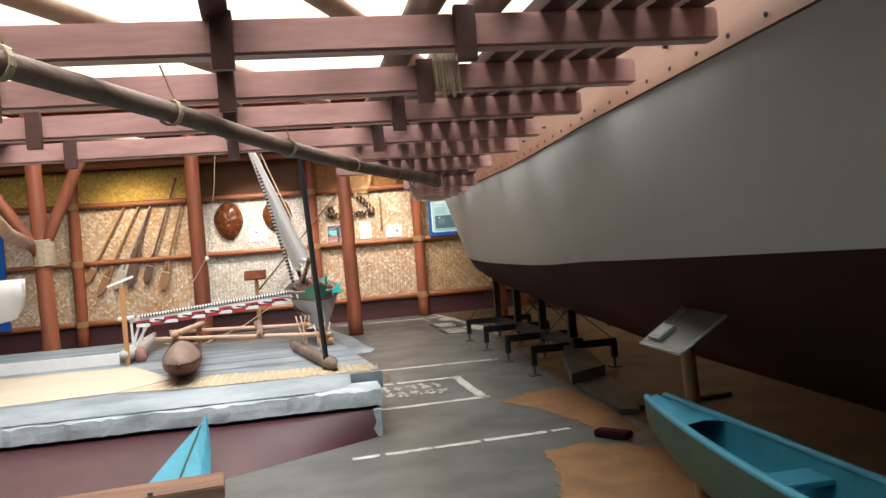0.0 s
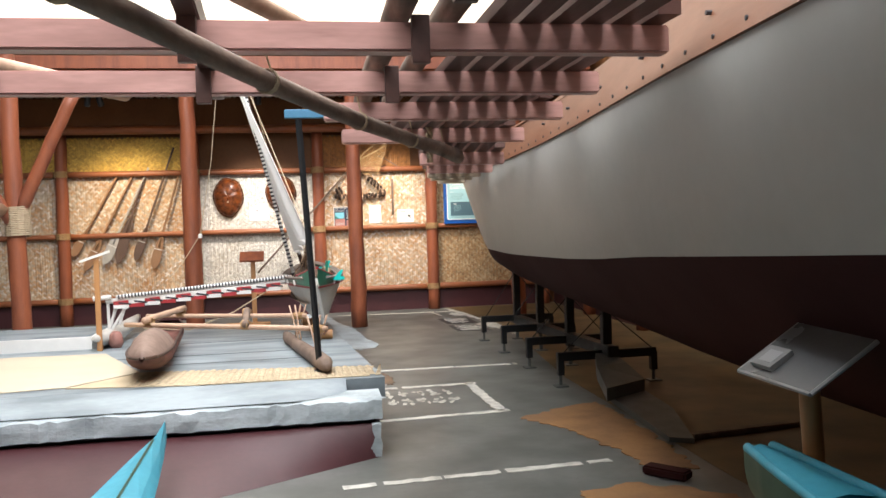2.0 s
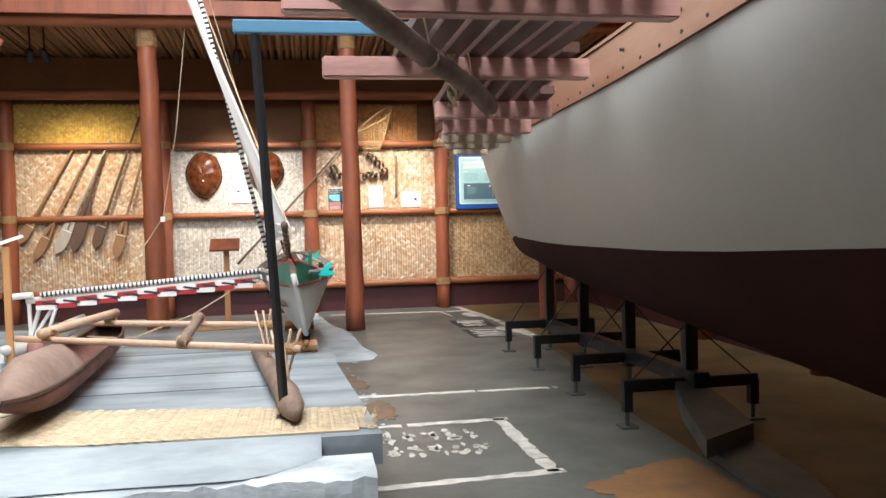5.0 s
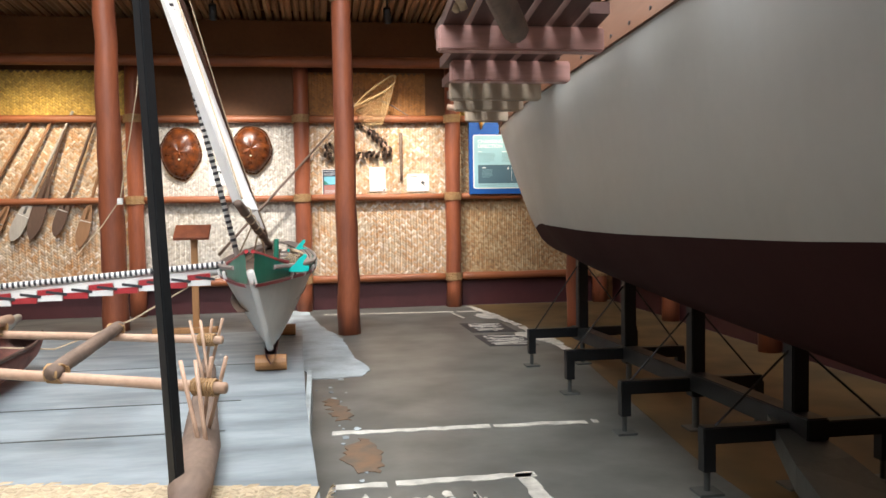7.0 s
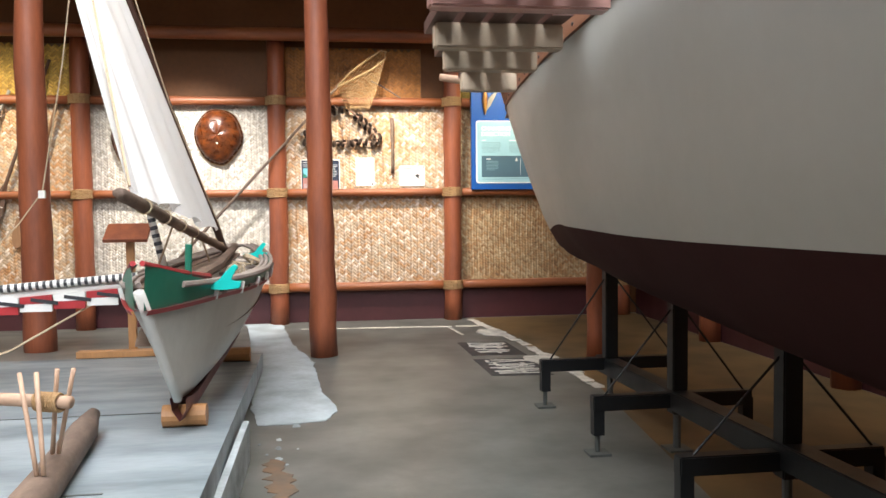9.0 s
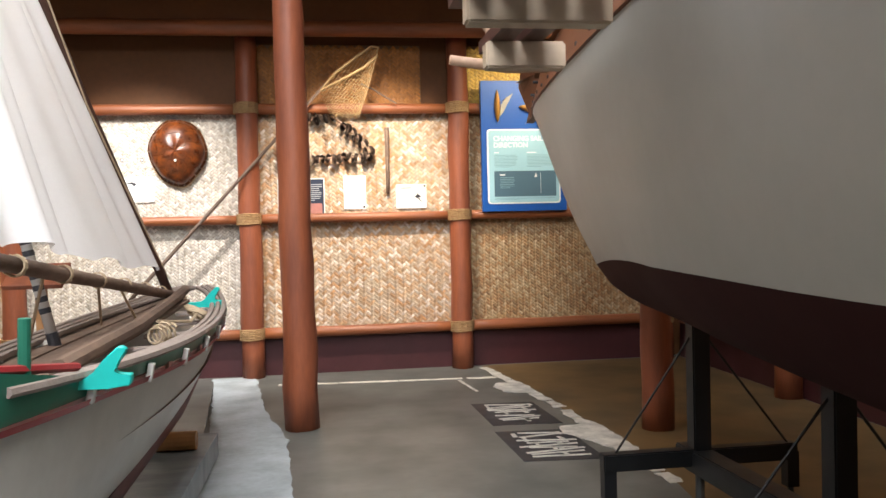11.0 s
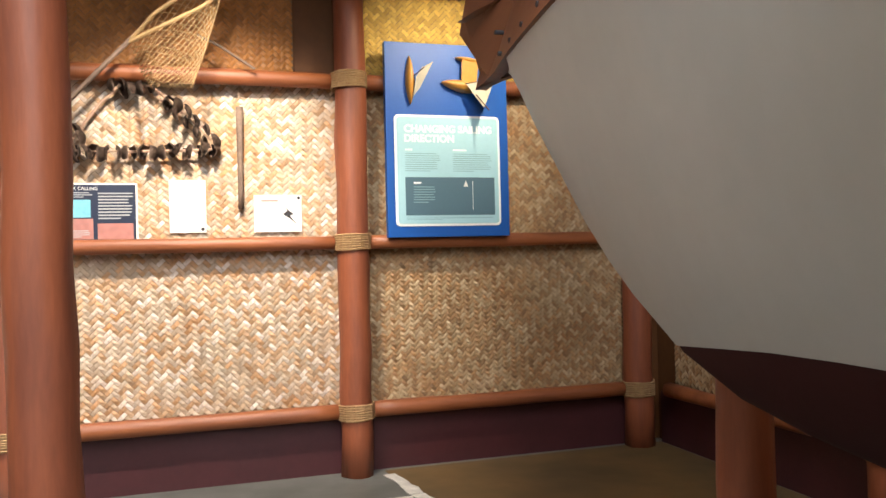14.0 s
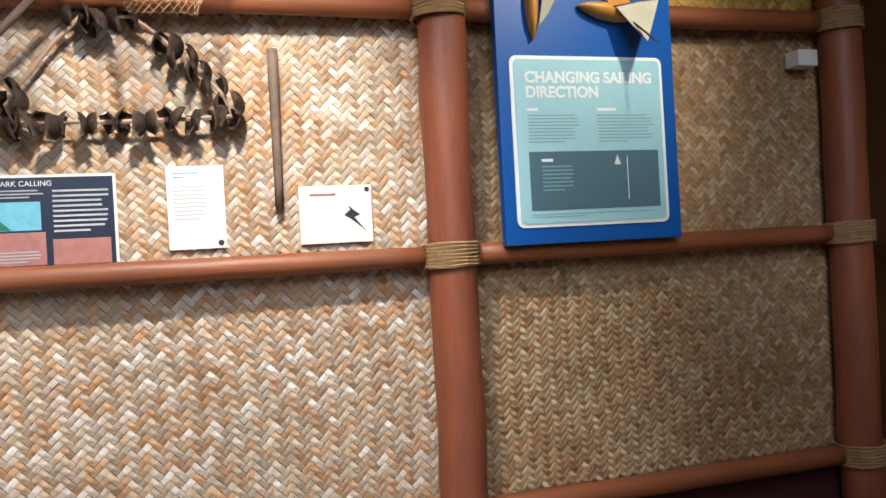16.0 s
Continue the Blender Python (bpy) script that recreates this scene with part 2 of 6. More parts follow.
    "acrylic": material("acrylic_panel", (0.14, 0.15, 0.155), 0.25, vary=0.05, scale=3, fine=50, bump=0, mix=0.25),
    "net": material("net_twine", (0.42, 0.28, 0.13), 0.8, vary=0.2, bump=0),
    "floor_mat": material("floor_mat", (0.45, 0.36, 0.235), 0.75, vary=0.15, scale=2, fine=60, bump=0.15, island=0.2),
    "sand_mat": material("sand_sheet", (0.54, 0.46, 0.34), 0.85, vary=0.05, scale=1.5, fine=80, bump=0.05, mix=0.2),
    "cream": material("glowing_lining", (0.78, 0.71, 0.58), 0.8, vary=0.04, scale=1.2, fine=30, bump=0.03, mix=0.15),
    "hall": material("hall_wall", (0.11, 0.065, 0.045), 0.8, vary=0.1, scale=1, fine=20, bump=0.05),
    "grey_wood": material("grey_worn_wood", (0.30, 0.25, 0.22), 0.7, vary=0.2, scale=5, fine=30, bump=0.2, stretch=(0.6, 3, 3)),
    "dark_wood": material("dark_spar_wood", (0.065, 0.03, 0.02), 0.5, vary=0.2, scale=5, fine=30, bump=0.12),
    "old_plank": material("worn_plank", (0.24, 0.115, 0.06), 0.6, vary=0.25, scale=4, fine=24, bump=0.2, dark=(0.10, 0.05, 0.03), mix=0.7, stretch=(0.4, 3, 3)),
    "lamp_glow": material("lamp_lens", (0.9, 0.8, 0.6), 0.3, bump=0),
}
g = M["lamp_glow"].node_tree.nodes["Principled BSDF"]
g.inputs["Emission Color"].default_value, g.inputs["Emission Strength"].default_value = (1, 0.85, 0.6, 1), 12.0


# amber streaks in the plates of the shells
n, l = M["shell"].node_tree.nodes, M["shell"].node_tree.links
at, amber = n.new("ShaderNodeAttribute"), n.new("ShaderNodeMix")
at.attribute_name, amber.data_type = "tone", "RGBA"
amber.inputs["B"].default_value = (0.27, 0.07, 0.012, 1)
b = n["Principled BSDF"]
l.new(b.inputs["Base Color"].links[0].from_socket, amber.inputs["A"])
l.new(at.outputs["Fac"], amber.inputs["Factor"])
l.new(amber.outputs["Result"], b.inputs["Base Color"])

# the roof lining is made to glow, standing in for daylight on it
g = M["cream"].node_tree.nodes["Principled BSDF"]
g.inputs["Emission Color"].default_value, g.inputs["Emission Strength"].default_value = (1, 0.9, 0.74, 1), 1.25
# thin sailcloth lets some light through
cv = M["canvas"].node_tree
tr, ms = cv.nodes.new("ShaderNodeBsdfTranslucent"), cv.nodes.new("ShaderNodeMixShader")
tr.inputs["Color"].default_value, ms.inputs["Fac"].default_value = (0.88, 0.87, 0.83, 1), 0.15
cv.links.new(cv.nodes["Principled BSDF"].outputs[0], ms.inputs[1])
cv.links.new(tr.outputs[0], ms.inputs[2])
cv.links.new(ms.outputs[0], cv.nodes["Material Output"].inputs["Surface"])


# ---- shape tools ----
def mesh_object(name, bm, mat, parent=None, label="", smooth=False):
    me = bpy.data.meshes.new(name)
    bmesh.ops.recalc_face_normals(bm, faces=bm.faces)
    bm.to_mesh(me)
    bm.free()
    for mm in (mat if isinstance(mat, (list, tuple)) else [mat]):
        me.materials.append(M[mm] if isinstance(mm, str) else mm)
    if smooth:
        for p in me.polygons:
            p.use_smooth = True
    ob = new(name, me)
    if parent is not None:
        ob.parent = parent
        ob.matrix_parent_inverse = parent_world(parent).inverted()
    if label:
        ob["label"] = label
    return ob


def parent_world(ob):
    m = Matrix.LocRotScale(ob.location, ob.rotation_euler, ob.scale)
    if ob.parent is not None:
        m = parent_world(ob.parent) @ ob.matrix_parent_inverse @ m
    return m


def part(name, bm, mat, parent, label="", smooth=False):
    return mesh_object(name, bm, mat, parent, label, smooth)


def thing(name, at, label, category, group="", kind=""):
    ob = new(name)
    ob.location = at
    ob.empty_display_size = 0.05
    return tagged(ob, label, category, group, kind)


def box(bm, c, s, r=(0, 0, 0), bev=0.0):
    m = pose(*c, *r) @ Matrix.Diagonal((*s, 1))
    made = bmesh.ops.create_cube(bm, size=1.0, matrix=m)["verts"]
    if bev:
        es = {e for v in made for e in v.link_edges}
        bmesh.ops.bevel(bm, geom=list(es), offset=bev, segments=2, affect="EDGES", profile=0.6)
    return bm


def boxm(c, s, r=(0, 0, 0), bev=0.0):
    return box(bmesh.new(), c, s, r, bev)


def bar(bm, a, b, w, h, bev=0.0):
    """A squared bar from a to b."""
    a, b = Vector(a), Vector(b)
    q = (b - a).to_track_quat("Y", "Z").to_matrix().to_4x4()
    m = Matrix.Translation((a + b) / 2) @ q @ Matrix.Diagonal((w, (b - a).length, h, 1))
    made = bmesh.ops.create_cube(bm, size=1.0, matrix=m)["verts"]
    if bev:
        es = {e for v in made for e in v.link_edges}
        bmesh.ops.bevel(bm, geom=list(es), offset=bev, segments=2, affect="EDGES")
    return bm


def tube(bm, pts, radii, seg=10, wob=0.0, seed=0):
    """A round, tapering, slightly uneven pole along points."""
    pts = [Vector(p) for p in pts]
    if not isinstance(radii, (list, tuple)):
        radii = [radii] * len(pts)
    rings = []
    up = Vector((0.31, 0.17, 0.93))
    for i, p in enumerate(pts):
        d = (pts[min(i + 1, len(pts) - 1)] - pts[max(i - 1, 0)]).normalized()
        if abs(d.dot(up)) > 0.97:
            up = Vector((1, 0, 0))
        u = d.cross(up).normalized()
        v = d.cross(u)
        ring = []
        for k in range(seg):
            a = 2 * math.pi * k / seg
            o = math.cos(a) * u + math.sin(a) * v
            r = radii[i] * (1 + (wob * noise.noise(p * 3.1 + o * 1.3 + Vector((seed, 0, 0))) if wob else 0))
            ring.append(bm.verts.new(p + o * r))
        rings.append(ring)
    for a, b in zip(rings, rings[1:]):
        for k in range(seg):
            bm.faces.new((a[k], a[(k + 1) % seg], b[(k + 1) % seg], b[k]))
    bm.faces.new(rings[0][::-1])
    bm.faces.new(rings[-1])
    return bm


def pole(a, b, r0, r1=None, n=8, wob=0.12, bend=0.0, seed=0, seg=12, bm=None):
    a, b = Vector(a), Vector(b)
    r1 = r0 if r1 is None else r1
    pts, rad = [], []
    for i in range(n + 1):
        t = i / n
        s = math.sin(math.pi * t) * bend
        j = Vector((noise.noise((seed, i * 0.7, 0)), noise.noise((seed, 0, i * 0.7)), 0)) * r0 * 0.12
        pts.append(a.lerp(b, t) + Vector((0, 0, -s)) + j)
        rad.append(r0 + (r1 - r0) * t)
    return tube(bm or bmesh.new(), pts, rad, seg, wob, seed)


def coil(bm, at, axis, r, turns, width, thick=0.007, seed=0):
    """Cord wound round a pole."""
    axis = Vector(axis).normalized()
    u = axis.orthogonal().normalized()
    v = axis.cross(u)
    pts = []
    n = turns * 12
    for i in range(n + 1):
        a = 2 * math.pi * i / 12
        t = (i / n - 0.5) * width + 0.25 * thick * math.sin(i * 1.7 + seed)
        pts.append(Vector(at) + axis * t + (math.cos(a) * u + math.sin(a) * v) * (r + thick * 0.6))
    return tube(bm, pts, thick, 5)


def grid_surface(bm, rows):
    """A sheet through rows of points; returns the rows of verts."""
    vs = [[bm.verts.new(p) for p in row] for row in rows]
    for a, b in zip(vs, vs[1:]):
        for i in range(len(a) - 1):
            try:
                bm.faces.new((a[i], a[i + 1], b[i + 1], b[i]))
            except ValueError:
                pass
    return vs


def outline_prism(bm, pts, d):
    """A flat shape with thickness: an outline moved by the vector d."""
    d = Vector(d)
    a = [bm.verts.new(p) for p in pts]
    b = [bm.verts.new(Vector(p) + d) for p in pts]
    n = len(pts)
    bm.faces.new(a)
    bm.faces.new(b[::-1])
    for i in range(n):
        bm.faces.new((a[i], b[i], b[(i + 1) % n], a[(i + 1) % n]))
    return bm


def lerp_table(table, v):
    for (a, p), (b, q) in zip(table, table[1:]):
        if v <= b:
            t = max(0.0, (v - a) / (b - a))
            return p + (q - p) * t
    return table[-1][1]


def smooth_table(table, v):
    return (lerp_table(table, v - 0.35) + 2 * lerp_table(table, v) + lerp_table(table, v + 0.35)) / 4


def text_mesh(name, words, size, mat, parent, m, align="LEFT", bold=0.0):
    cu = bpy.data.curves.new(name, "FONT")
    cu.body, cu.size, cu.extrude, cu.align_x, cu.offset = words, size, 0.001, align, bold
    tmp = new("tmp_text", cu)
    dg = bpy.context.evaluated_depsgraph_get()
    me = bpy.data.meshes.new_from_object(tmp.evaluated_get(dg))
    bpy.data.objects.remove(tmp)
    me.transform(m)
    me.materials.clear()
    me.materials.append(M[mat])
    ob = new(name, me)
    ob.parent = parent
    ob.matrix_parent_inverse = parent_world(parent).inverted()
    return ob


# ---- setting ----
def structure(name, bm, mat, label, category, smooth=False):
    return tagged(mesh_object(name, bm, mat, None, "", smooth), label, category, kind="structure")


WALL_Y, POST_Y, WALL_X, POST_X = 15.40, 15.27, 4.86, 4.74
structure("floor", boxm((-1.5, 5.0, -0.1), (14.0, 22.0, 0.2)), "concrete", "worn grey polished concrete floor with stains", "floor")
structure("wall_north", boxm((-1.5, WALL_Y + 0.11, 3.45), (14.4, 0.2, 6.9)), "brown_board", "brown boarded wall behind the woven panels", "wall")
structure("wall_east", boxm((WALL_X + 0.1, 4.6, 3.45), (0.2, 21.6, 6.9)), "brown_board", "dark brown wall behind the big hull", "wall")
structure("wall_west", boxm((-8.6, 5.0, 3.5), (0.2, 22.0, 7.0)), "hall", "brown side wall of the hall", "wall")
structure("wall_south", boxm((-1.5, -6.1, 3.5), (14.4, 0.2, 7.0)), "hall", "brown rear wall of the hall", "wall")
structure("baseboard", boxm((-1.7, WALL_Y - 0.022, 0.175), (12.8, 0.05, 0.35)), "maroon", "dark maroon painted dado under the woven wall", "baseboard")
structure("baseboard_east", boxm((WALL_X - 0.022, 4.6, 0.175), (0.05, 21.4, 0.35)), "maroon", "dark maroon painted dado", "baseboard")

# roof: boarded over the big hull, open to the daylight on the other side
bm = bmesh.new()
box(bm, (3.85, 4.5, 6.95), (2.0, 21.0, 0.1))
box(bm, (0.0, 4.5, 6.95), (0.4, 21.0, 0.1))
box(bm, (-6.0, 4.5, 6.95), (5.4, 21.0, 0.1))
box(bm, (-2.2, -4.3, 6.95), (8.4, 3.4, 0.1))
box(bm, (-2.2, 12.5, 6.95), (8.4, 4.4, 0.1))
structure("roof", bm, "hall", "boarded hall roof with a wide skylight", "roof")
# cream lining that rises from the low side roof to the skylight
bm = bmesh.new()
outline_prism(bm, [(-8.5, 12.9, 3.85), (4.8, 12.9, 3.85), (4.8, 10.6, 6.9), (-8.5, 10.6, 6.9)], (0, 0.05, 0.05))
structure("ceiling_lining", bm, "cream", "pale cream sloping roof lining, daylight put in as glow", "ceiling")
# unseen slab, added only to keep daylight off the side wall and floor
structure("light_baffle_east", boxm((3.75, 0.75, 3.9), (2.2, 13.5, 0.08)), "hall", "unseen plain slab added to shade the side wall and hull", "ceiling")
# low roof over the exhibits along the wall, reeds laid side by side
bm = bmesh.new()
box(bm, (-1.7, 14.15, 3.86), (13.0, 2.6, 0.06), (-3.0, 0, 0))
x = -8.0
rng = random.Random(4)
while x < 4.7:
    r = rng.uniform(0.03, 0.042)
    tube(bm, [(x, 12.95, 3.76 + rng.uniform(-0.01, 0.01)), (x + rng.uniform(-0.02, 0.02), 15.3, 3.64)], r, 6)
    x += 2 * r + rng.uniform(0.004, 0.02)
structure("ceiling", bm, "reed", "reddish reed ceiling of the low side roof", "ceiling")
structure("eave_board", boxm((-1.7, 12.92, 3.72), (12.8, 0.04, 0.17), bev=0.004), "redwood", "red-brown board along the edge of the low roof", "trim")
structure("fascia", boxm((-1.7, 15.12, 3.34), (12.8, 0.05, 0.46)), "brown_board", "brown fascia board under the reed ceiling", "trim")
for nm, y, z, r in (("eave_beam", 15.10, 3.08, 0.07), ("purlin", 13.1, 3.62, 0.09)):
    tagged(mesh_object(nm, pole((-8.0, y, z), (4.7, y, z), r, r * 0.95, 16, seed=3), "rail", smooth=True), "long round red-brown roof pole", "beam", kind="structure")


# ---- posts, rails and lashings of the wall ----
RAILS = (0.39, 1.42, 2.405)


def wall_post(x, y, top, seed, r=0.1):
    t = thing("wall_post", (x, y, 0), "red-stained round timber wall post with cord lashings", "post", "posts along the woven wall")
    part("trunk", pole((x, y, 0), (x + 0.01, y, top), r, r * 0.94, 12, seed=seed), "redwood", t, smooth=True)
    for z in RAILS:
        part("lashing", coil(bmesh.new(), (x, y, z), (0, 0, 1), r * 1.03, 7, 0.1, 0.008, seed), "lash", t, "wound tan cord")
    return t


def rail(a, b, r, seed):
    tagged(mesh_object("rail", pole(a, b, r, r * 0.92, 10, seed=seed), "rail", smooth=True), "round red-brown timber rail lashed between posts", "rail", "rails along the woven wall")


POSTS = (-7.24, -5.24, -3.26, -1.24, 0.76, 2.665, 4.62)
for i, x in enumerate(POSTS):
    wall_post(x, POST_Y, 3.05, i + 1)
for i, (a, b) in enumerate(zip(POSTS, POSTS[1:])):
    for k, z in enumerate(RAILS):
        rail((a + 0.08, POST_Y + 0.02, z), (b - 0.08, POST_Y + 0.02, z), (0.05, 0.045, 0.05)[k], i * 3 + k)
EAST = (13.3, 11.3, 9.3, 7.3, 5.3)
for i, y in enumerate(EAST):
    wall_post(POST_X, y, 3.05, 20 + i)
for i, (a, b) in enumerate(zip((15.2,) + EAST, EAST)):
    for k, z in enumerate(RAILS[:2]):
        rail((POST_X + 0.02, a - 0.08, z), (POST_X + 0.02, b + 0.08, z), 0.048, 50 + i * 3 + k)


# ---- plaited panels: every strip of the twill shows as a raised piece that tucks under its neighbours ----
def strip_shape(w, turn, lift=0.008):
    """Verts and faces of one visible stretch of a strip, lying in x and z, raised towards -y."""
    v, c, d = [], math.cos(turn), math.sin(turn)
    for i in range(3):
        p = (i - 1) * w * 1.0
        for k in range(3):
            q = (k - 1) * w * 0.455
            v.append((p * c - q * d, -lift * (1.0 if i == 1 else 0.1) * (1.0 if k == 1 else 0.6), p * d + q * c))
    return v, [(a, a + 3, a + 4, a + 1) for a in (0, 1, 3, 4)]


def woven_panel(name, x0, x1, z0, z1, mat, label, m, w=0.026, single=0, back="weave_back"):
    t = thing(name, (0, 0, 0), label, "wall panel", "plaited panels on the wall")
    t.matrix_basis = m
    part_local("backing", boxm(((x0 + x1) / 2, 0.006, (z0 + z1) / 2), (x1 - x0, 0.008, z1 - z0)), back, t)
    rr = random.Random(int((x0 + 20) * 100 + z0 * 10))
    shapes = [strip_shape(w, math.pi / 4), strip_shape(w, -math.pi / 4)]
    vs, fs, tn, made = [], [], [], 0
    meshes = {}
    if single:
        for k, sh in enumerate(shapes):
            for q in range(6):
                me = bpy.data.meshes.new("strip")
                me.from_pydata(sh[0], [], sh[1])
                me.materials.append(M[mat])
                me.attributes.new("tone", "FLOAT", "FACE").data.foreach_set("value", [(q + 0.5) / 6] * len(sh[1]))
                meshes[k, q] = me
    # strips cross at right angles, each going over two and under two
    h, strands, edge = w / math.sqrt(2), {}, 0.75 * w
    for i in range(int((z1 - z0) / h / 2 + (x1 - x0) / h / 2) + 4):
        for j in range(-int((z1 - z0) / h / 2) - 3, int((x1 - x0) / h / 2) + 4):
            kind = (i + j) % 4
            if kind not in (0, 2):
                continue
            p, q = (i + 1, j + 0.5) if kind == 0 else (i + 0.5, j + 1)
            cx, cz = x0 + (p + q) * h, z0 + (p - q) * h
            cx += 0.004 * math.sin(cz * 9 + x0)
            cz += 0.004 * math.sin(cx * 7)
            if not (x0 + edge * 0.7 < cx < x1 - edge * 0.7 and z0 + edge * 0.7 < cz < z1 - edge * 0.7):
                continue
            way = kind // 2
            key = (way, j if way == 0 else i)
            if key not in strands:
                strands[key] = rr.random() if rr.random() < 0.85 else 0.97
            if single and made < single and abs(cx - 2.1) < 1.1 and cz < z0 + 0.9 and rr.random() < 0.4:
                o = new("strip", meshes[way, int(strands[key] * 5.99)])
                o.parent = t
                o.location = (cx, rr.uniform(-0.0015, 0.0015), cz)
                made += 1
                continue
            v, f = shapes[way]
            b = len(vs)
            dy, tilt = rr.uniform(-0.002, 0.002), rr.uniform(-0.05, 0.05)
            for k in v:
                vs.append((min(max(k[0] + cx, x0), x1), k[1] + dy, min(max(k[2] + k[0] * tilt + cz, z0), z1)))
            fs += [tuple(k + b for k in face) for face in f]
            tn += [strands[key]] * len(f)
    me = bpy.data.meshes.new("weave")
    me.from_pydata(vs, [], fs)
    me.materials.append(M[mat])
    me.attributes.new("tone", "FLOAT", "FACE").data.foreach_set("value", tn)
    o = new("weave", me)
    o.parent = t
    tagged(o, kind="stuff")
    return t


def part_local(name, bm, mat, parent):
    """A part whose mesh is given in its parent's own space."""
    me = bpy.data.meshes.new(name)
    bm.to_mesh(me)
    bm.free()
    me.materials.append(M[mat])
    o = new(name, me)
    o.parent = parent
    return o


NORTH = pose(0, WALL_Y - 0.03, 0)
for i, (a, b) in enumerate(zip(POSTS, POSTS[1:])):
    pale = i == 3
    look_mat = "weave_pale" if pale else "weave_brown" if i == 5 else "weave"
    fine = i in (3, 5)
    sw = 0.022 if fine else 0.026
    words = "pale bleached plaited palm panel between wall posts" if pale else "tan plaited palm-leaf panel between red wall posts"
    near = i >= 4
    woven_panel("woven_panel", a + 0.03, b - 0.03, 0.40, 1.41, look_mat, words, NORTH, sw, 150 if near else 0)
    woven_panel("woven_panel", a + 0.03, b - 0.03, 1.43, 2.395, look_mat, words, NORTH, sw, 150 if near else 0)
    # upper mats: yellow lamplight and the dimmer bay are put into their colours
    if i != 3:
        woven_panel("upper_panel", a + 0.03, b - (0.32 if i == 4 else 0.03), 2.425, 3.0, "weave_dim" if i == 4 else "weave_spotlit", "plaited palm panel under the eave, spotlight or dimness in its colour", NORTH, 0.026)
SIDE = pose(WALL_X - 0.03, 0, 0, 0, 0, -90)
for i, (a, b) in enumerate(zip((15.2,) + EAST, EAST)):
    for z0, z1 in ((0.40, 1.41), (1.43, 2.395)):
        woven_panel("woven_panel", -a + 0.05, -b - 0.05, z0, z1, "weave_brown", "brown plaited palm-leaf panel on the side wall", SIDE, 0.026)


# ---- tall pillars ----
def pillar(x, y, top, r, seed, words, base=0.0):
    t = thing("pillar", (x, y, base), words, "pillar", "tall round pillars")
    part("trunk", pole((x, y, base), (x - 0.02, y, top), r, r * 0.82, 14, 0.1, seed=seed, seg=18), "redwood", t, smooth=True)
    part("lashing", coil(bmesh.new(), (x - 0.02, y, top - 0.28), (0, 0, 1), r * 0.86, 12, 0.2, 0.009, seed), "lash", t, "tan cord binding at the top")
    return t


pillar(-1.03, 13.25, 3.72, 0.125, 31, "tall red-stained round pillar with corded head")
pillar(1.24, 13.22, 3.72, 0.115, 32, "tall red-stained round pillar with corded head")
pillar(3.47, 12.66, 3.72, 0.1, 33, "red-stained round pillar behind the big hull")

# forked pillar with braces
t = thing("forked_pillar", (-2.82, 11.7, 0), "red round pillar with forked pale bindings and slanting braces", "pillar")
part("trunk", pole((-2.80, 11.7, 0), (-2.86, 11.7, 3.9), 0.11, 0.1, 12, seed=35), "redwood", t, smooth=True)
part("brace", pole((-2.78, 11.68, 1.7), (-2.1, 11.6, 3.1), 0.075, 0.07, 8, seed=36), "redwood", t, smooth=True)
part("brace", pole((-2.84, 11.65, 1.6), (-3.6, 11.4, 3.0), 0.07, 0.07, 8, seed=37), "redwood", t, smooth=True)
part("binding", coil(bmesh.new(), (-2.80, 11.7, 1.62), (0, 0, 1), 0.125, 16, 0.34, 0.012), "rope", t, "pale cord binding")
t = thing("crooked_branch", (-2.3, 8.0, 0), "pale crooked driftwood limb hanging under the beams", "branch")
pts = [(-2.95, 11.6, 1.75), (-2.75, 10.2, 1.85), (-2.35, 8.4, 2.0), (-1.9, 7.0, 2.1), (-1.4, 5.6, 2.2), (-1.2, 5.2, 2.24)]
part("limb", tube(bmesh.new(), pts, [0.08, 0.075, 0.07, 0.06, 0.05, 0.04], 10, 0.2), "stick", t, smooth=True)


# ---- painted floor ----
def paint(name, pts, mat, label, z=0.004):
    bm = bmesh.new()
    outline_prism(bm, [(x, y, 0.0005) for x, y in pts], (0, 0, z))
    return tagged(mesh_object(name, bm, mat), label, "floor marking", kind="structure")


def ragged(pts, amp, seed):
    """Breaks an outline into short uneven steps, as worn paint has."""
    rr = random.Random(seed)
    out = []
    for (ax_, ay_), (bx_, by_) in zip(pts, pts[1:] + pts[:1]):
        k = max(2, int(math.hypot(bx_ - ax_, by_ - ay_) / 0.035))
        for i in range(k):
            u, s = i / k, rr.uniform(-1, 1) + 1.5 * noise.noise((ax_ * 3 + i * 0.4, ay_ * 3, seed))
            d = math.hypot(bx_ - ax_, by_ - ay_)
            out.append((ax_ + (bx_ - ax_) * u - (by_ - ay_) / d * amp * s, ay_ + (by_ - ay_) * u + (bx_ - ax_) / d * amp * s))
    return out


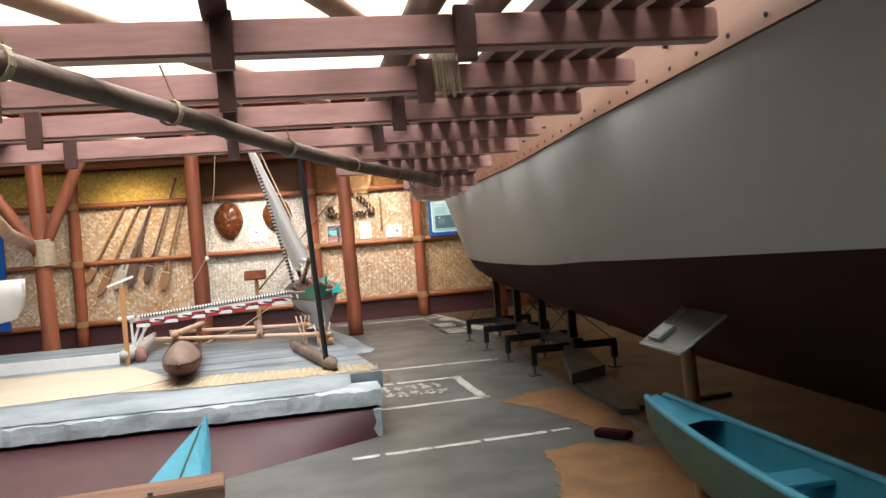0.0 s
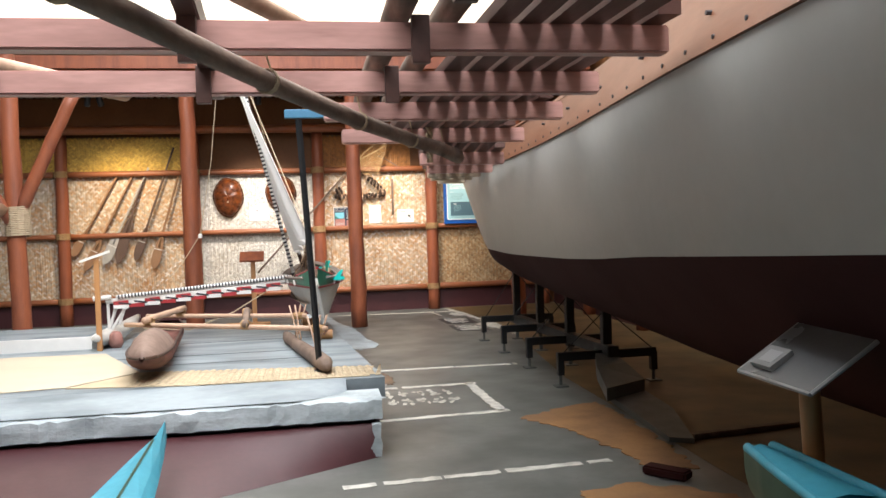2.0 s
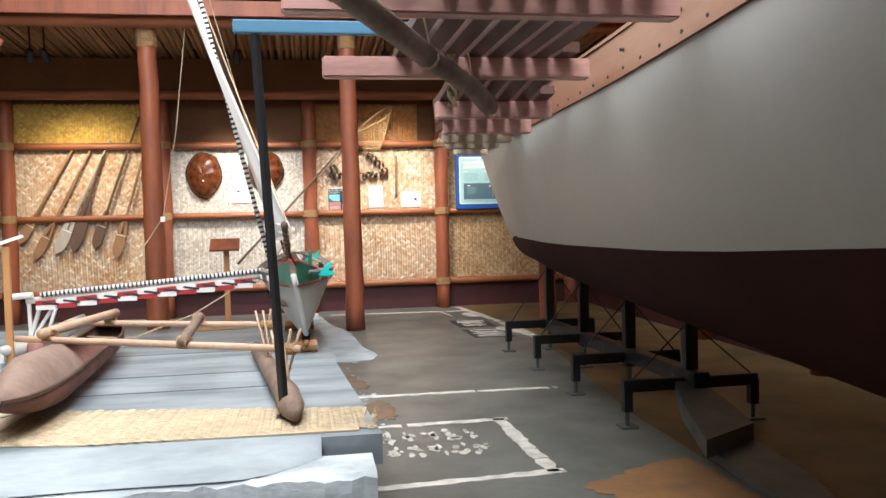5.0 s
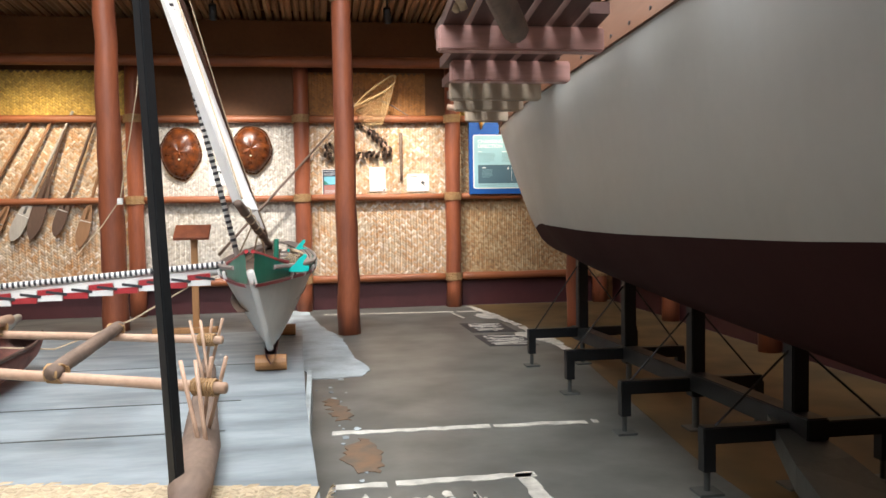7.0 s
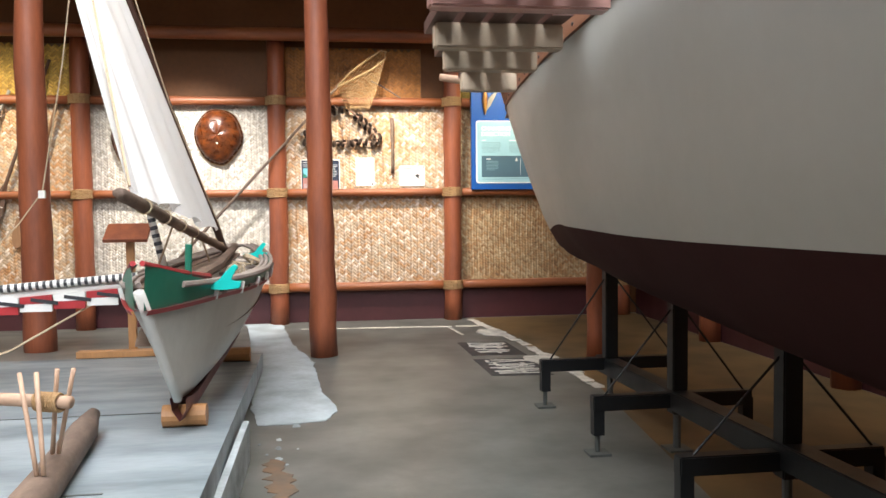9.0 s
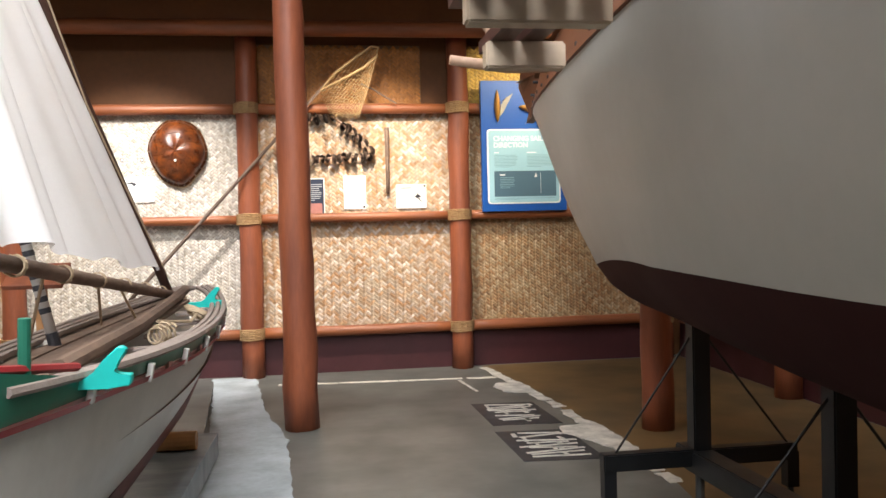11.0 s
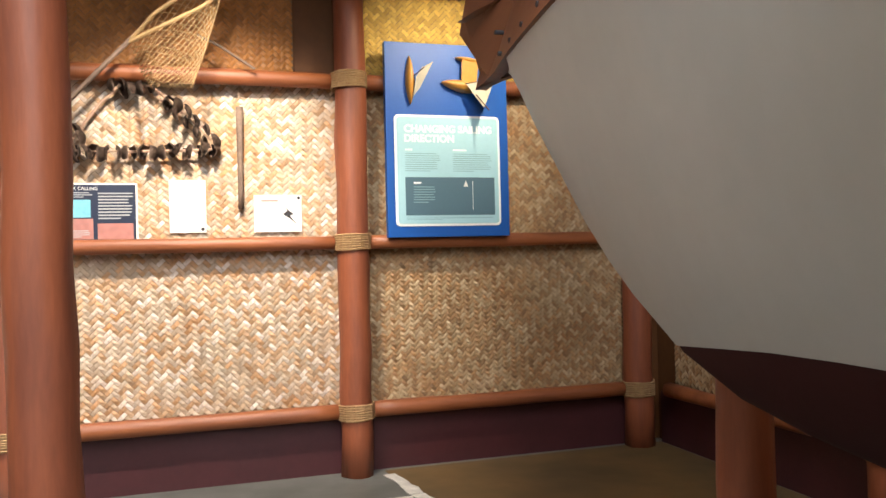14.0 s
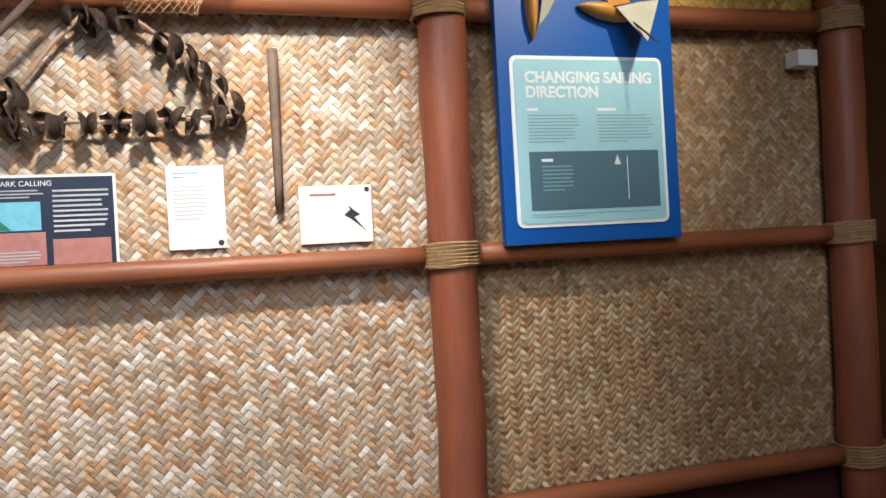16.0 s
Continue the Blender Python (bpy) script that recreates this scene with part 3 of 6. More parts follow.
def line(a, b, w, seed, z=0.004):
    """A worn painted line: broken into ragged pieces."""
    a, b = Vector((*a, 0)), Vector((*b, 0))
    d = (b - a).normalized()
    nrm = Vector((-d.y, d.x, 0))
    rr = random.Random(seed)
    bm = bmesh.new()
    s, total = 0.0, (b - a).length
    while s < total - 0.03:
        e = min(total, s + rr.uniform(0.12, 0.6))
        top, low = [], []
        k = max(2, int((e - s) / 0.05))
        for i in range(k + 1):
            p = a + d * (s + (e - s) * i / k)
            top.append(p + nrm * (w / 2) * rr.uniform(0.55, 1.05) + Vector((0, 0, 0.0005)))
            low.append(p - nrm * (w / 2) * rr.uniform(0.55, 1.05) + Vector((0, 0, 0.0005)))
        outline_prism(bm, low + top[::-1], (0, 0, z))
        s = e + (rr.uniform(0.005, 0.05) if rr.random() < 0.7 else 0)
    return tagged(mesh_object("floor_line", bm, "line"), "worn white painted line on the floor", "floor marking", kind="structure")


line((0.62, 5.88), (2.20, 5.98), 0.08, 1)
line((0.97, 7.36), (1.96, 7.43), 0.085, 2)
line((1.0, 8.55), (1.94, 8.56), 0.085, 3)
line((1.90, 7.42), (1.88, 8.58), 0.1, 4)
line((1.0, 9.47), (2.55, 9.42), 0.085, 5)
line((1.0, 14.82), (2.85, 14.68), 0.07, 6)
line((2.85, 15.2), (3.05, 13.4), 0.1, 7)
line((3.05, 13.3), (3.12, 11.6), 0.1, 8)
line((2.52, 14.62), (2.58, 14.12), 0.03, 9)
# brown tint, carried on under the hull to deepen the shade there too
paint("floor_area", [(2.84, 15.3), (4.8, 15.3), (4.8, 1.0), (2.75, 1.0), (2.72, 5.5), (2.78, 8.6), (3.12, 11.6), (3.05, 13.35)], "brown_floor", "brown tinted concrete beyond the white line, also deepening the hull's shade", 0.0015)
# block of worn stencilled writing, no longer readable
rr = random.Random(12)
for row in range(2):
    for c in range(5):
        x, y = 1.13 + c * 0.125, 8.28 - row * 0.33
        bm = bmesh.new()
        for k in range(7):
            cx, cy = x + rr.uniform(-0.04, 0.04), y + rr.uniform(-0.11, 0.11)
            w, h = rr.uniform(0.01, 0.03), rr.uniform(0.02, 0.06)
            outline_prism(bm, [(cx + w * math.cos(q) * rr.uniform(0.6, 1.2), cy + h * math.sin(q) * rr.uniform(0.6, 1.2), 0.0005) for q in [i * math.pi / 4 for i in range(8)]], (0, 0, 0.003))
        tagged(mesh_object("floor_mark", bm, "line"), "flaked white stencil mark on the floor", "floor marking", kind="structure")
for y0, n in ((13.6, 5), (12.75, 5)):
    paint("floor_patch", [(2.47, y0 - 0.62), (2.93, y0 - 0.66), (2.9, y0 + 0.03), (2.45, y0 + 0.06)], "ink", "dark worn block behind floor lettering", 0.002)
    for c in range(n):
        bm = bmesh.new()
        y = y0 - 0.06 - c * 0.115
        lean = (9, -8, 3, 8, -4)[c]
        for x, dy, w, h, turn in ((2.69, -0.034, 0.37, 0.024, lean), (2.69, 0.032, 0.34, 0.022, -lean), (2.55 + 0.05 * c, 0.0, 0.028, 0.085, 0), (2.84 - 0.03 * c, 0.0, 0.03, 0.06, 12)):
            if rr.random() < 0.85:
                box(bm, (x + rr.uniform(-0.02, 0.02), y + dy, 0.004), (w * rr.uniform(0.7, 1), h, 0.003), (0, 0, turn))
        tagged(mesh_object("floor_mark", bm, "line"), "worn white block letter on the floor", "floor marking", kind="structure")
paint("floor_patch", ragged([(2.95, 14.55), (2.93, 14.38), (2.80, 14.40), (2.74, 14.25), (2.79, 14.03), (3.0, 13.95), (3.02, 14.2)], 0.008, 1), "line", "pale scraped patch on the floor", 0.008)
paint("floor_patch", ragged([(3.05, 13.05), (3.02, 12.86), (2.88, 12.84), (2.85, 12.66), (2.97, 12.46), (3.04, 12.2), (3.16, 12.1), (3.17, 12.5), (3.13, 12.9)], 0.01, 2), "line", "pale scraped patch on the floor", 0.008)
paint("floor_patch", ragged([(1.95, 7.16), (2.3, 7.36), (2.66, 7.5), (2.70, 6.9), (2.66, 6.2), (2.62, 5.7), (2.36, 5.75), (2.32, 6.2), (2.2, 6.75)], 0.022, 3), "rust_paint", "worn orange-brown paint on the floor")
paint("floor_patch", ragged([(1.84, 5.5), (2.2, 5.55), (2.6, 5.2), (2.7, 4.0), (1.5, 3.9), (1.66, 4.6), (1.78, 5.0)], 0.022, 4), "rust_paint", "worn orange-brown paint on the floor")
paint("floor_patch", ragged([(0.98, 10.34), (1.03, 10.3), (1.05, 10.19), (1.1, 10.0), (1.13, 9.86), (1.12, 9.74), (1.05, 9.76), (1.0, 9.9), (0.985, 10.12)], 0.022, 5), "stain", "rust-brown stain on the floor")
paint("floor_patch", ragged([(1.05, 8.9), (1.12, 8.76), (1.22, 8.72), (1.25, 8.9), (1.24, 9.2), (1.16, 9.33), (1.08, 9.2)], 0.022, 6), "stain", "rust-brown stain on the floor")

# ---- raised platform: highest at the front, falling gently towards the wall ----
def plat(y):
    return 0.44 - 0.049 * (y - 6.7)


t = tagged(thing("platform", (-1.0, 9.0, 0), "raised concrete platform with pale slab top and maroon base", "platform"), kind="structure")
bm = bmesh.new()
foot = [(0.89 - 0.3 * i, 6.45 - 0.178 * i) for i in range(21)]
grid_surface(bm, [[(x, y + (6.47 - y) * k / 8, 0.001 + 0.2 * (k / 8)) for x, y in foot] for k in range(9)] + [[(x, 6.62, 0.201) for x, y in foot]])
part("plinth", bm, "maroon", t, "maroon painted base", smooth=True)
bm = bmesh.new()
outline_prism(bm, [(x, 6.43, z) for x, z in ragged([(0.80, 0.004), (0.892, 0.004), (0.892, 0.205), (0.84, 0.205), (0.855, 0.12), (0.83, 0.06)], 0.008, 21)], (0, 0.06, 0))
part("worn_edge", bm, "slab_edge", t, "pale mortar showing through worn paint")
part("plinth_side", boxm((0.87, 8.4, 0.1), (0.03, 3.9, 0.2)), "slab_edge", t)
# black bar set in the gap to paint its shade
part("shadow_gap", boxm((-2.17, 6.6, 0.212), (6.08, 0.1, 0.028)), "black", t, "black bar standing for the shade in the recess")


def ragged_block(x0, x1, y, z0, z1, back, zb, seed):
    """A slab with an uneven, chipped upper edge and a sloping top."""
    bm = bmesh.new()
    rr = random.Random(seed)
    n = int((x1 - x0) / 0.05)
    rows = [[] for _ in range(6)]
    for i in range(n + 1):
        x = x0 + (x1 - x0) * i / n
        j = rr.uniform(-0.008, 0.008) + 0.012 * noise.noise((x * 2.0, seed, 0))
        for r, p in enumerate(((x, y + 0.12, z0), (x, y + j * 0.3, z0 + 0.004 + j * 0.4), (x, y + j, (z0 + z1) / 2), (x, y + 0.006 + j, z1 - 0.018 + j), (x, y + 0.03 + j * 0.5, z1 + j * 0.4), (x, back, zb))):
            rows[r].append(p)
    vs = grid_surface(bm, rows)
    for col in (0, -1):
        bm.faces.new([r[col] for r in vs])
    return bm


part("front_block", ragged_block(-5.2, 0.905, 6.47, 0.228, 0.365, 6.72, 0.372, 5), "slab_edge", t, "chipped blue-grey concrete edge")
bm = bmesh.new()
rr = random.Random(8)
rows = [[], [], []]
for i in range(60):
    x = -5.2 + 5.9 * i / 59
    fade = max(0.0, (x - 0.45) / 0.25) if x > 0.45 else 0
    j = rr.uniform(-0.006, 0.006)
    rows[0].append((x, 6.49 + j + fade * 0.2, 0.370))
    rows[1].append((x, 6.53 + j + fade * 0.18, 0.384))
    rows[2].append((x, 6.80 - 0.02 * fade, 0.444))
grid_surface(bm, rows)
part("mortar_fillet", bm, "slab", t, "smoothed pale mortar along the edge", smooth=True)
bm = bmesh.new()
ring = [(-5.2, 6.76), (0.955, 6.77), (0.93, 7.4), (0.87, 8.85), (0.81, 11.15), (0.78, 12.6), (-5.2, 12.6)]
outline_prism(bm, [(x, y, plat(y)) for x, y in ring], (0, 0, -0.13))
part("top_slab", bm, "slab", t, "pale blue-grey painted slab")
for y in (8.25, 8.95, 10.3):
    line_z = plat(y) + 0.001
    bm = bmesh.new()
    bar(bm, (-5.0, y, line_z), (0.55, y + 0.03, line_z), 0.012, 0.002)
    part("slab_joint", bm, "grey_steel", t, "dark joint line across the slab")
edge = [(0.40, 15.26), (0.78, 15.25), (0.96, 13.81), (1.16, 12.91), (1.22, 11.91), (1.34, 11.26), (1.25, 11.06), (1.07, 11.0), (0.86, 11.01), (0.77, 11.64), (0.72, 12.39), (0.60, 13.65)]
rr = random.Random(6)
fine = []
for (ax_, ay_), (bx_, by_) in zip(edge, edge[1:] + edge[:1]):
    k = max(2, int(math.hypot(bx_ - ax_, by_ - ay_) / 0.06))
    fine += [(ax_ + (bx_ - ax_) * i / k + rr.uniform(-0.009, 0.009) + 0.02 * noise.noise((ax_ * 4 + i * 0.35, 2.0, 0)), ay_ + (by_ - ay_) * i / k + rr.uniform(-0.012, 0.012)) for i in range(k)]
paint("whitewash_patch", fine, "white_ramp", "spilled patch of rough whitewash on the floor", 0.006)
for i in range(22):
    cx, cy, r_ = 0.86 + rr.uniform(0.03, 0.22) + 0.05 * (i % 3), 7.6 + rr.uniform(0, 3.4), rr.uniform(0.006, 0.026)
    paint("whitewash_spot", [(cx + r_ * math.cos(q) * rr.uniform(0.6, 1.3), cy + 1.6 * r_ * math.sin(q) * rr.uniform(0.6, 1.3)) for q in [j * math.pi / 4 for j in range(8)]], "white_ramp" if i % 3 else "slab", "small splash of whitewash on the floor", 0.003)
bm = bmesh.new()
outline_prism(bm, [(-5.2, 12.59, plat(12.6) - 0.002), (0.70, 12.59, plat(12.6) - 0.002), (0.42, 15.2, 0.002), (-5.2, 15.2, 0.002)], (0, 0, -0.02))
tagged(mesh_object("platform_slope", bm, "concrete"), "grey concrete sloping from platform to wall", "ramp", kind="structure")


# ---- the big voyaging canoe ----
XC = 2.97
SHEER_X = [(-2, 1.5), (0, 1.6), (2.4, 1.76), (3.1, 1.82), (4.5, 1.93), (5.9, 2.09), (7.3, 2.22), (9.2, 2.32), (10.3, 2.38), (11.3, 2.48), (12.4, 2.64), (13.55, 2.93)]
SHEER_Z = [(-2, 2.05), (6, 2.0), (9, 1.985), (11, 1.98), (12.4, 2.0), (13.55, 2.08)]
WL_Z = [(-2, 1.5), (2.3, 1.35), (3.4, 1.305), (4.1, 1.277), (5.3, 1.232), (6.3, 1.18), (7.1, 1.152), (7.8, 1.14), (8.7, 1.126), (9.4, 1.124), (10.2, 1.138), (10.9, 1.14), (11.4, 1.128), (11.8, 1.108), (12.3, 1.065)]
STEM = [(-2, 0.50), (5, 0.55), (6, 0.58), (7, 0.63), (8, 0.67), (9, 0.72), (10, 0.78), (11, 0.86), (11.6, 0.895), (11.95, 0.94), (12.3, 1.065), (12.6, 1.245), (12.84, 1.45), (13.13, 1.75), (13.43, 2.07)]


def half_wl(y):
    full = XC - (smooth_table(SHEER_X, y) + 0.13)
    return full * min(1.0, max(0.0, (12.3 - y) / 1.9)) ** 0.62 if y > 10.4 else full


def ship(part_of):
    stations = [-2 + 0.25 * i for i in range(58)] + [12.3, 12.37, 12.52, 12.67, 12.82, 12.97, 13.12, 13.27, 13.37, 13.43]
    bottom = {1: [], -1: []}
    top = {1: [], -1: []}
    for y in stations:
        zs, bs = smooth_table(SHEER_Z, y), XC - smooth_table(SHEER_X, y)
        zk = lerp_table(STEM, y)
        if y > 13.17:
            bs *= (13.49 - y) / 0.32
        for s in (1, -1):
            row = []
            zw, bw = (lerp_table(WL_Z, y), half_wl(y)) if y < 12.3 else (zk, 0.0)
            if y < 12.3:
                bottom[s].append([(XC - s * bw * (k / 10) ** 0.62 if k else XC, y, zk + (zw - zk) * (k / 10) ** 1.25) for k in range(11)])
            for k in range(9):
                v = k / 8
                row.append((XC - s * (bw + (bs - bw) * v ** (0.75 if y < 12.0 else 0.85)), y, zw + (zs - zw) * v))
            top[s].append(row)
    for s, name in ((1, "port"), (-1, "starboard")):
        for rows, nm, mt, words in ((bottom[s], "bottom", "hull_red", "dark red bottom paint"), (top[s], "topside", "hull_white", "plain white painted planking")):
            bm = bmesh.new()
            grid_surface(bm, rows)
            part(nm, bm, mt, part_of, words, smooth=True)
    for s in (1, -1):
        bm = bmesh.new()
        rows = []
        for y in [-2 + 0.3 * i for i in range(51)] + [13.45, 13.62, 13.8]:
            yy = min(y, 13.5)
            zs, xs = smooth_table(SHEER_Z, yy), smooth_table(SHEER_X, yy)
            b = (XC - xs) * (1 if y < 13.3 else max(0.12, (13.8 - y) / 0.5))
            x0 = XC - s * (b + 0.012)
            x1 = XC - s * (b - 0.05)
            rows.append([(x0 + s * 0.05, y, zs - 0.002), (x0, y, zs + 0.004), (x1 + s * 0.02, y, zs + 0.30), (x1 + s * 0.06, y, zs + 0.30)])
        grid_surface(bm, rows)
        part("sheer_strake", bm, "strake", part_of, "oiled brown plank along the rim")
    bm = bmesh.new()
    grid_surface(bm, [[(XC - (XC - smooth_table(SHEER_X, y)) * 0.93, y, 2.26), (XC + (XC - smooth_table(SHEER_X, y)) * 0.93, y, 2.26)] for y in [-2 + 0.5 * i for i in range(31)]])
    part("deck", bm, "brown_board", part_of)
    # pegs through the strake
    for i in range(46):
        y = 1.8 + i * 0.255
        x = XC - (XC - smooth_table(SHEER_X, y)) - 0.008
        bm = bmesh.new()
        tube(bm, [(x + 0.03, y, smooth_table(SHEER_Z, y) + 0.045), (x + 0.002, y, smooth_table(SHEER_Z, y) + 0.045)], 0.009, 6)
        part("peg", bm, "ink", part_of, "dark plugged peg hole")
        if i % 3 == 0:
            part("peg", tube(bmesh.new(), [(x + 0.06, y + 0.08, smooth_table(SHEER_Z, y) + 0.15), (x + 0.022, y + 0.08, smooth_table(SHEER_Z, y) + 0.15)], 0.009, 6), "ink", part_of, "dark plugged peg hole")


canoe = thing("voyaging_canoe", (XC, 6, 0.5), "huge white and dark red voyaging canoe on steel supports", "boat")
ship(canoe)
part("stem_head", outline_prism(bmesh.new(), [(2.93, 13.3, 2.06), (2.93, 13.6, 2.09), (2.93, 13.95, 2.36), (2.93, 13.85, 2.5), (2.93, 13.3, 2.34)], (0.09, 0, 0)), "strake", canoe, "brown end piece of the stem")

# deck beams on pegs, with slats laid on top
BEAMS = [(2.78, 1.68, -3.0), (3.52, 1.72, -3.0), (4.32, 1.78, -3.0), (5.24, 1.85, -3.0), (6.2, 1.98, 0.6), (7.5, 2.1, 0.77), (8.3, 2.14, 1.47), (8.95, 2.19, 1.63), (9.65, 2.23, 1.74), (10.2, 2.26, 1.86), (10.9, 2.32, 2.06)]
DROP = [(7.5, 2.10), (8.3, 1.99), (8.95, 1.96), (10.9, 1.965)]
for i, (y, xr, xl) in enumerate(BEAMS):
    bm = bmesh.new()
    zb = lerp_table(DROP, y)
    bar(bm, (xl, y + 0.04, zb), (xr + 0.06, y + 0.04, zb), 0.085, 0.105, 0.008)
    part("deck_beam", bm, "beam" if y < 9.0 else "pale_beam", canoe, "dark red squared deck beam" if y < 9.0 else "pale sawn deck beam")
for x0 in [1.18 + 0.118 * q for q in range(11)]:
    ys = [b[0] for b in BEAMS if b[2] - 0.05 < x0 < b[1] + 0.02]
    if len(ys) < 1:
        continue
    a, b = min(ys) - 0.15, max(ys) + 0.25
    a = 0.8 if a < 3 else a
    bm = bmesh.new()
    ends = [a] + [v for v, _ in DROP if a < v < b] + [b]
    for c, d in zip(ends, ends[1:]):
        bar(bm, (x0, c - 0.004, lerp_table(DROP, c) + 0.078), (x0, d + 0.004, lerp_table(DROP, d) + 0.078), 0.088, 0.05)
    part("deck_slat", bm, "slat", canoe, "dark brown deck slat")
part("stringer", bar(bmesh.new(), (0.19, 1.7, 2.205), (0.02, 6.1, 2.205), 0.075, 0.1, 0.006), "slat", canoe, "dark brown lengthwise timber")
# dark blocks stand in for the timbers' shadows on the beam fronts
for i, (y, xr, xl) in enumerate(BEAMS[:4]):
    for x in ((0.165, 0.125, 0.085, 0.037)[i], (-0.62, -0.7, -0.78, -0.85)[i], 0.885):
        part("shadow_block", boxm((x, y - 0.022, 2.085), (0.065, 0.035, 0.17), bev=0.004), "slat", canoe, "dark block standing for a shadow on the beam")
# round poles on the beams
for a, b, r, mt in (((0.80, 1.6, 2.25), (0.85, 6.6, 2.22), 0.058, "old_wood"), ((1.02, 1.6, 2.25), (1.03, 6.6, 2.22), 0.058, "old_wood"), ((-1.25, 1.8, 2.22), (-1.2, 6.0, 2.2), 0.06, "old_wood"), ((-0.75, 2.55, 2.34), (0.6, 5.45, 2.34), 0.042, "stick"), ((0.2, 2.6, 2.34), (1.05, 4.45, 2.34), 0.042, "stick"), ((-2.4, 3.4, 2.33), (-0.6, 6.8, 2.3), 0.05, "stick")):
    tagged(mesh_object("deck_pole", pole(a, b, r, r * 0.9, 8, seed=int(a[0] * 9)), mt, smooth=True), "round weathered pole lying on the deck beams", "pole", "poles on the deck beams")
pts = [(-1.2, 0.4, 2.03), (-0.75, 1.45, 2.0), (-0.36, 2.5, 1.985), (-0.06, 3.3, 1.975), (0.34, 4.45, 1.965), (0.75, 5.55, 1.96), (1.15, 6.55, 1.965), (1.5, 7.4, 1.985), (1.75, 8.1, 1.99)]
t = thing("sweep_pole", (0.3, 4.4, 1.96), "long gnarled grey-brown pole lashed beneath the deck beams", "pole")
part("shaft", tube(bmesh.new(), pts, [0.03, 0.033, 0.036, 0.037, 0.038, 0.04, 0.043, 0.05, 0.06], 12, 0.22, 3), "old_wood", t, smooth=True)
for p in pts[2:8]:
    part("cord", coil(bmesh.new(), p, (0.35, 1, 0), 0.042, 3, 0.03, 0.004), "rope", t)
    part("cord", tube(bmesh.new(), [Vector(p) + Vector((0.02, 0.03, 0.03)), Vector(p) + Vector((-0.02, -0.03, 0.16))], 0.004, 5), "rope", t)


def rope_bundle(x, y, z, label, n=9, drop=0.22):
    t = thing("rope_lashing", (x, y, z), label, "rope")
    for k in range(n):
        xx = x - 0.045 + 0.09 * k / (n - 1)
        part("strand", tube(bmesh.new(), [(xx, y - 0.02, z + 0.16), (xx + 0.006, y - 0.055, z + 0.05), (xx - 0.004, y - 0.055, z - 0.02), (xx + 0.01, y - 0.02, z - drop + 0.03 * math.sin(k * 2.3))], 0.0085, 5), "rope", t)
    part("loop", tube(bmesh.new(), [(x - 0.17, y - 0.06, z + 0.15), (x - 0.15, y - 0.09, z + 0.06), (x, y - 0.1, z + 0.02), (x + 0.12, y - 0.08, z + 0.04), (x + 0.15, y - 0.03, z + 0.15)], 0.012, 6), "rope", t)


rope_bundle(0.965, 3.5, 2.17, "thick plaited rope lashing round two poles", 8, 0.13)
t = thing("hanging_rope", (1.41, 7.44, 1.9), "short twisted tan rope hanging from a deck beam", "rope")
for s in (0, math.pi):
    part("strand", tube(bmesh.new(), [(1.41 + 0.014 * math.cos(s + k * 0.55), 7.44 + 0.014 * math.sin(s + k * 0.55), 2.16 - 0.012 * k) for k in range(23)], 0.014, 6), "rope", t, smooth=True)

# black prop with a padded blue head under the deck beams
t = thing("prop_stand", (0.54, 7.2, plat(7.2)), "slim black steel prop with a blue padded crossbar", "stand")
part("post", bar(bmesh.new(), (0.543, 7.2, plat(7.2)), (0.456, 7.27, 2.2), 0.035, 0.035, 0.004), "black", t)
part("crossbar", boxm((0.81, 7.27, 2.235), (0.9, 0.05, 0.06), bev=0.006), "steel_blue", t, "steel-blue padded crossbar")
part("foot", boxm((0.543, 7.2, plat(7.2) + 0.012), (0.08, 0.08, 0.012)), "black", t)

# steel cradle
t = thing("steel_cradle", (3.03, 9.7, 0), "black steel cradle with screw feet and rods under the hull", "stand")
for i, y in enumerate((8.17, 9.15, 10.16, 11.16)):
    wide = i == 0
    xr = 3.48 if wide or i == 3 else 3.42
    part("arm", bar(bmesh.new(), (2.58, y, 0.26), (xr, y, 0.26), 0.065, 0.075, 0.005), "black", t)
    for x in (2.61, xr - 0.02):
        part("leg", bar(bmesh.new(), (x, y, 0.10), (x, y, 0.26), 0.055, 0.055), "black", t)
        part("screw", tube(bmesh.new(), [(x, y, 0.01), (x, y, 0.12)], 0.014, 8), "grey_steel", t)
        part("foot_plate", boxm((x, y, 0.006), (0.11, 0.11, 0.012)), "grey_steel", t)
    top = lerp_table(STEM, y) + 0.01
    part("column", bar(bmesh.new(), (3.03, y, 0.19), (3.03, y, top), 0.08, 0.08, 0.006), "black", t)
    part("screw", tube(bmesh.new(), [(3.03, y, 0.01), (3.03, y, 0.2)], 0.02, 8), "grey_steel", t)
    part("column_foot", boxm((3.03, y, 0.006), (0.12, 0.12, 0.012)), "grey_steel", t)
    for x in (2.64, xr - 0.03):
        part("tie_rod", tube(bmesh.new(), [(3.03, y, top - 0.04), (x, y, 0.29)], 0.0055, 6), "black", t)
part("spine", bar(bmesh.new(), (3.03, 11.3, 0.24), (3.03, 8.0, 0.30), 0.10, 0.10, 0.006), "black", t)
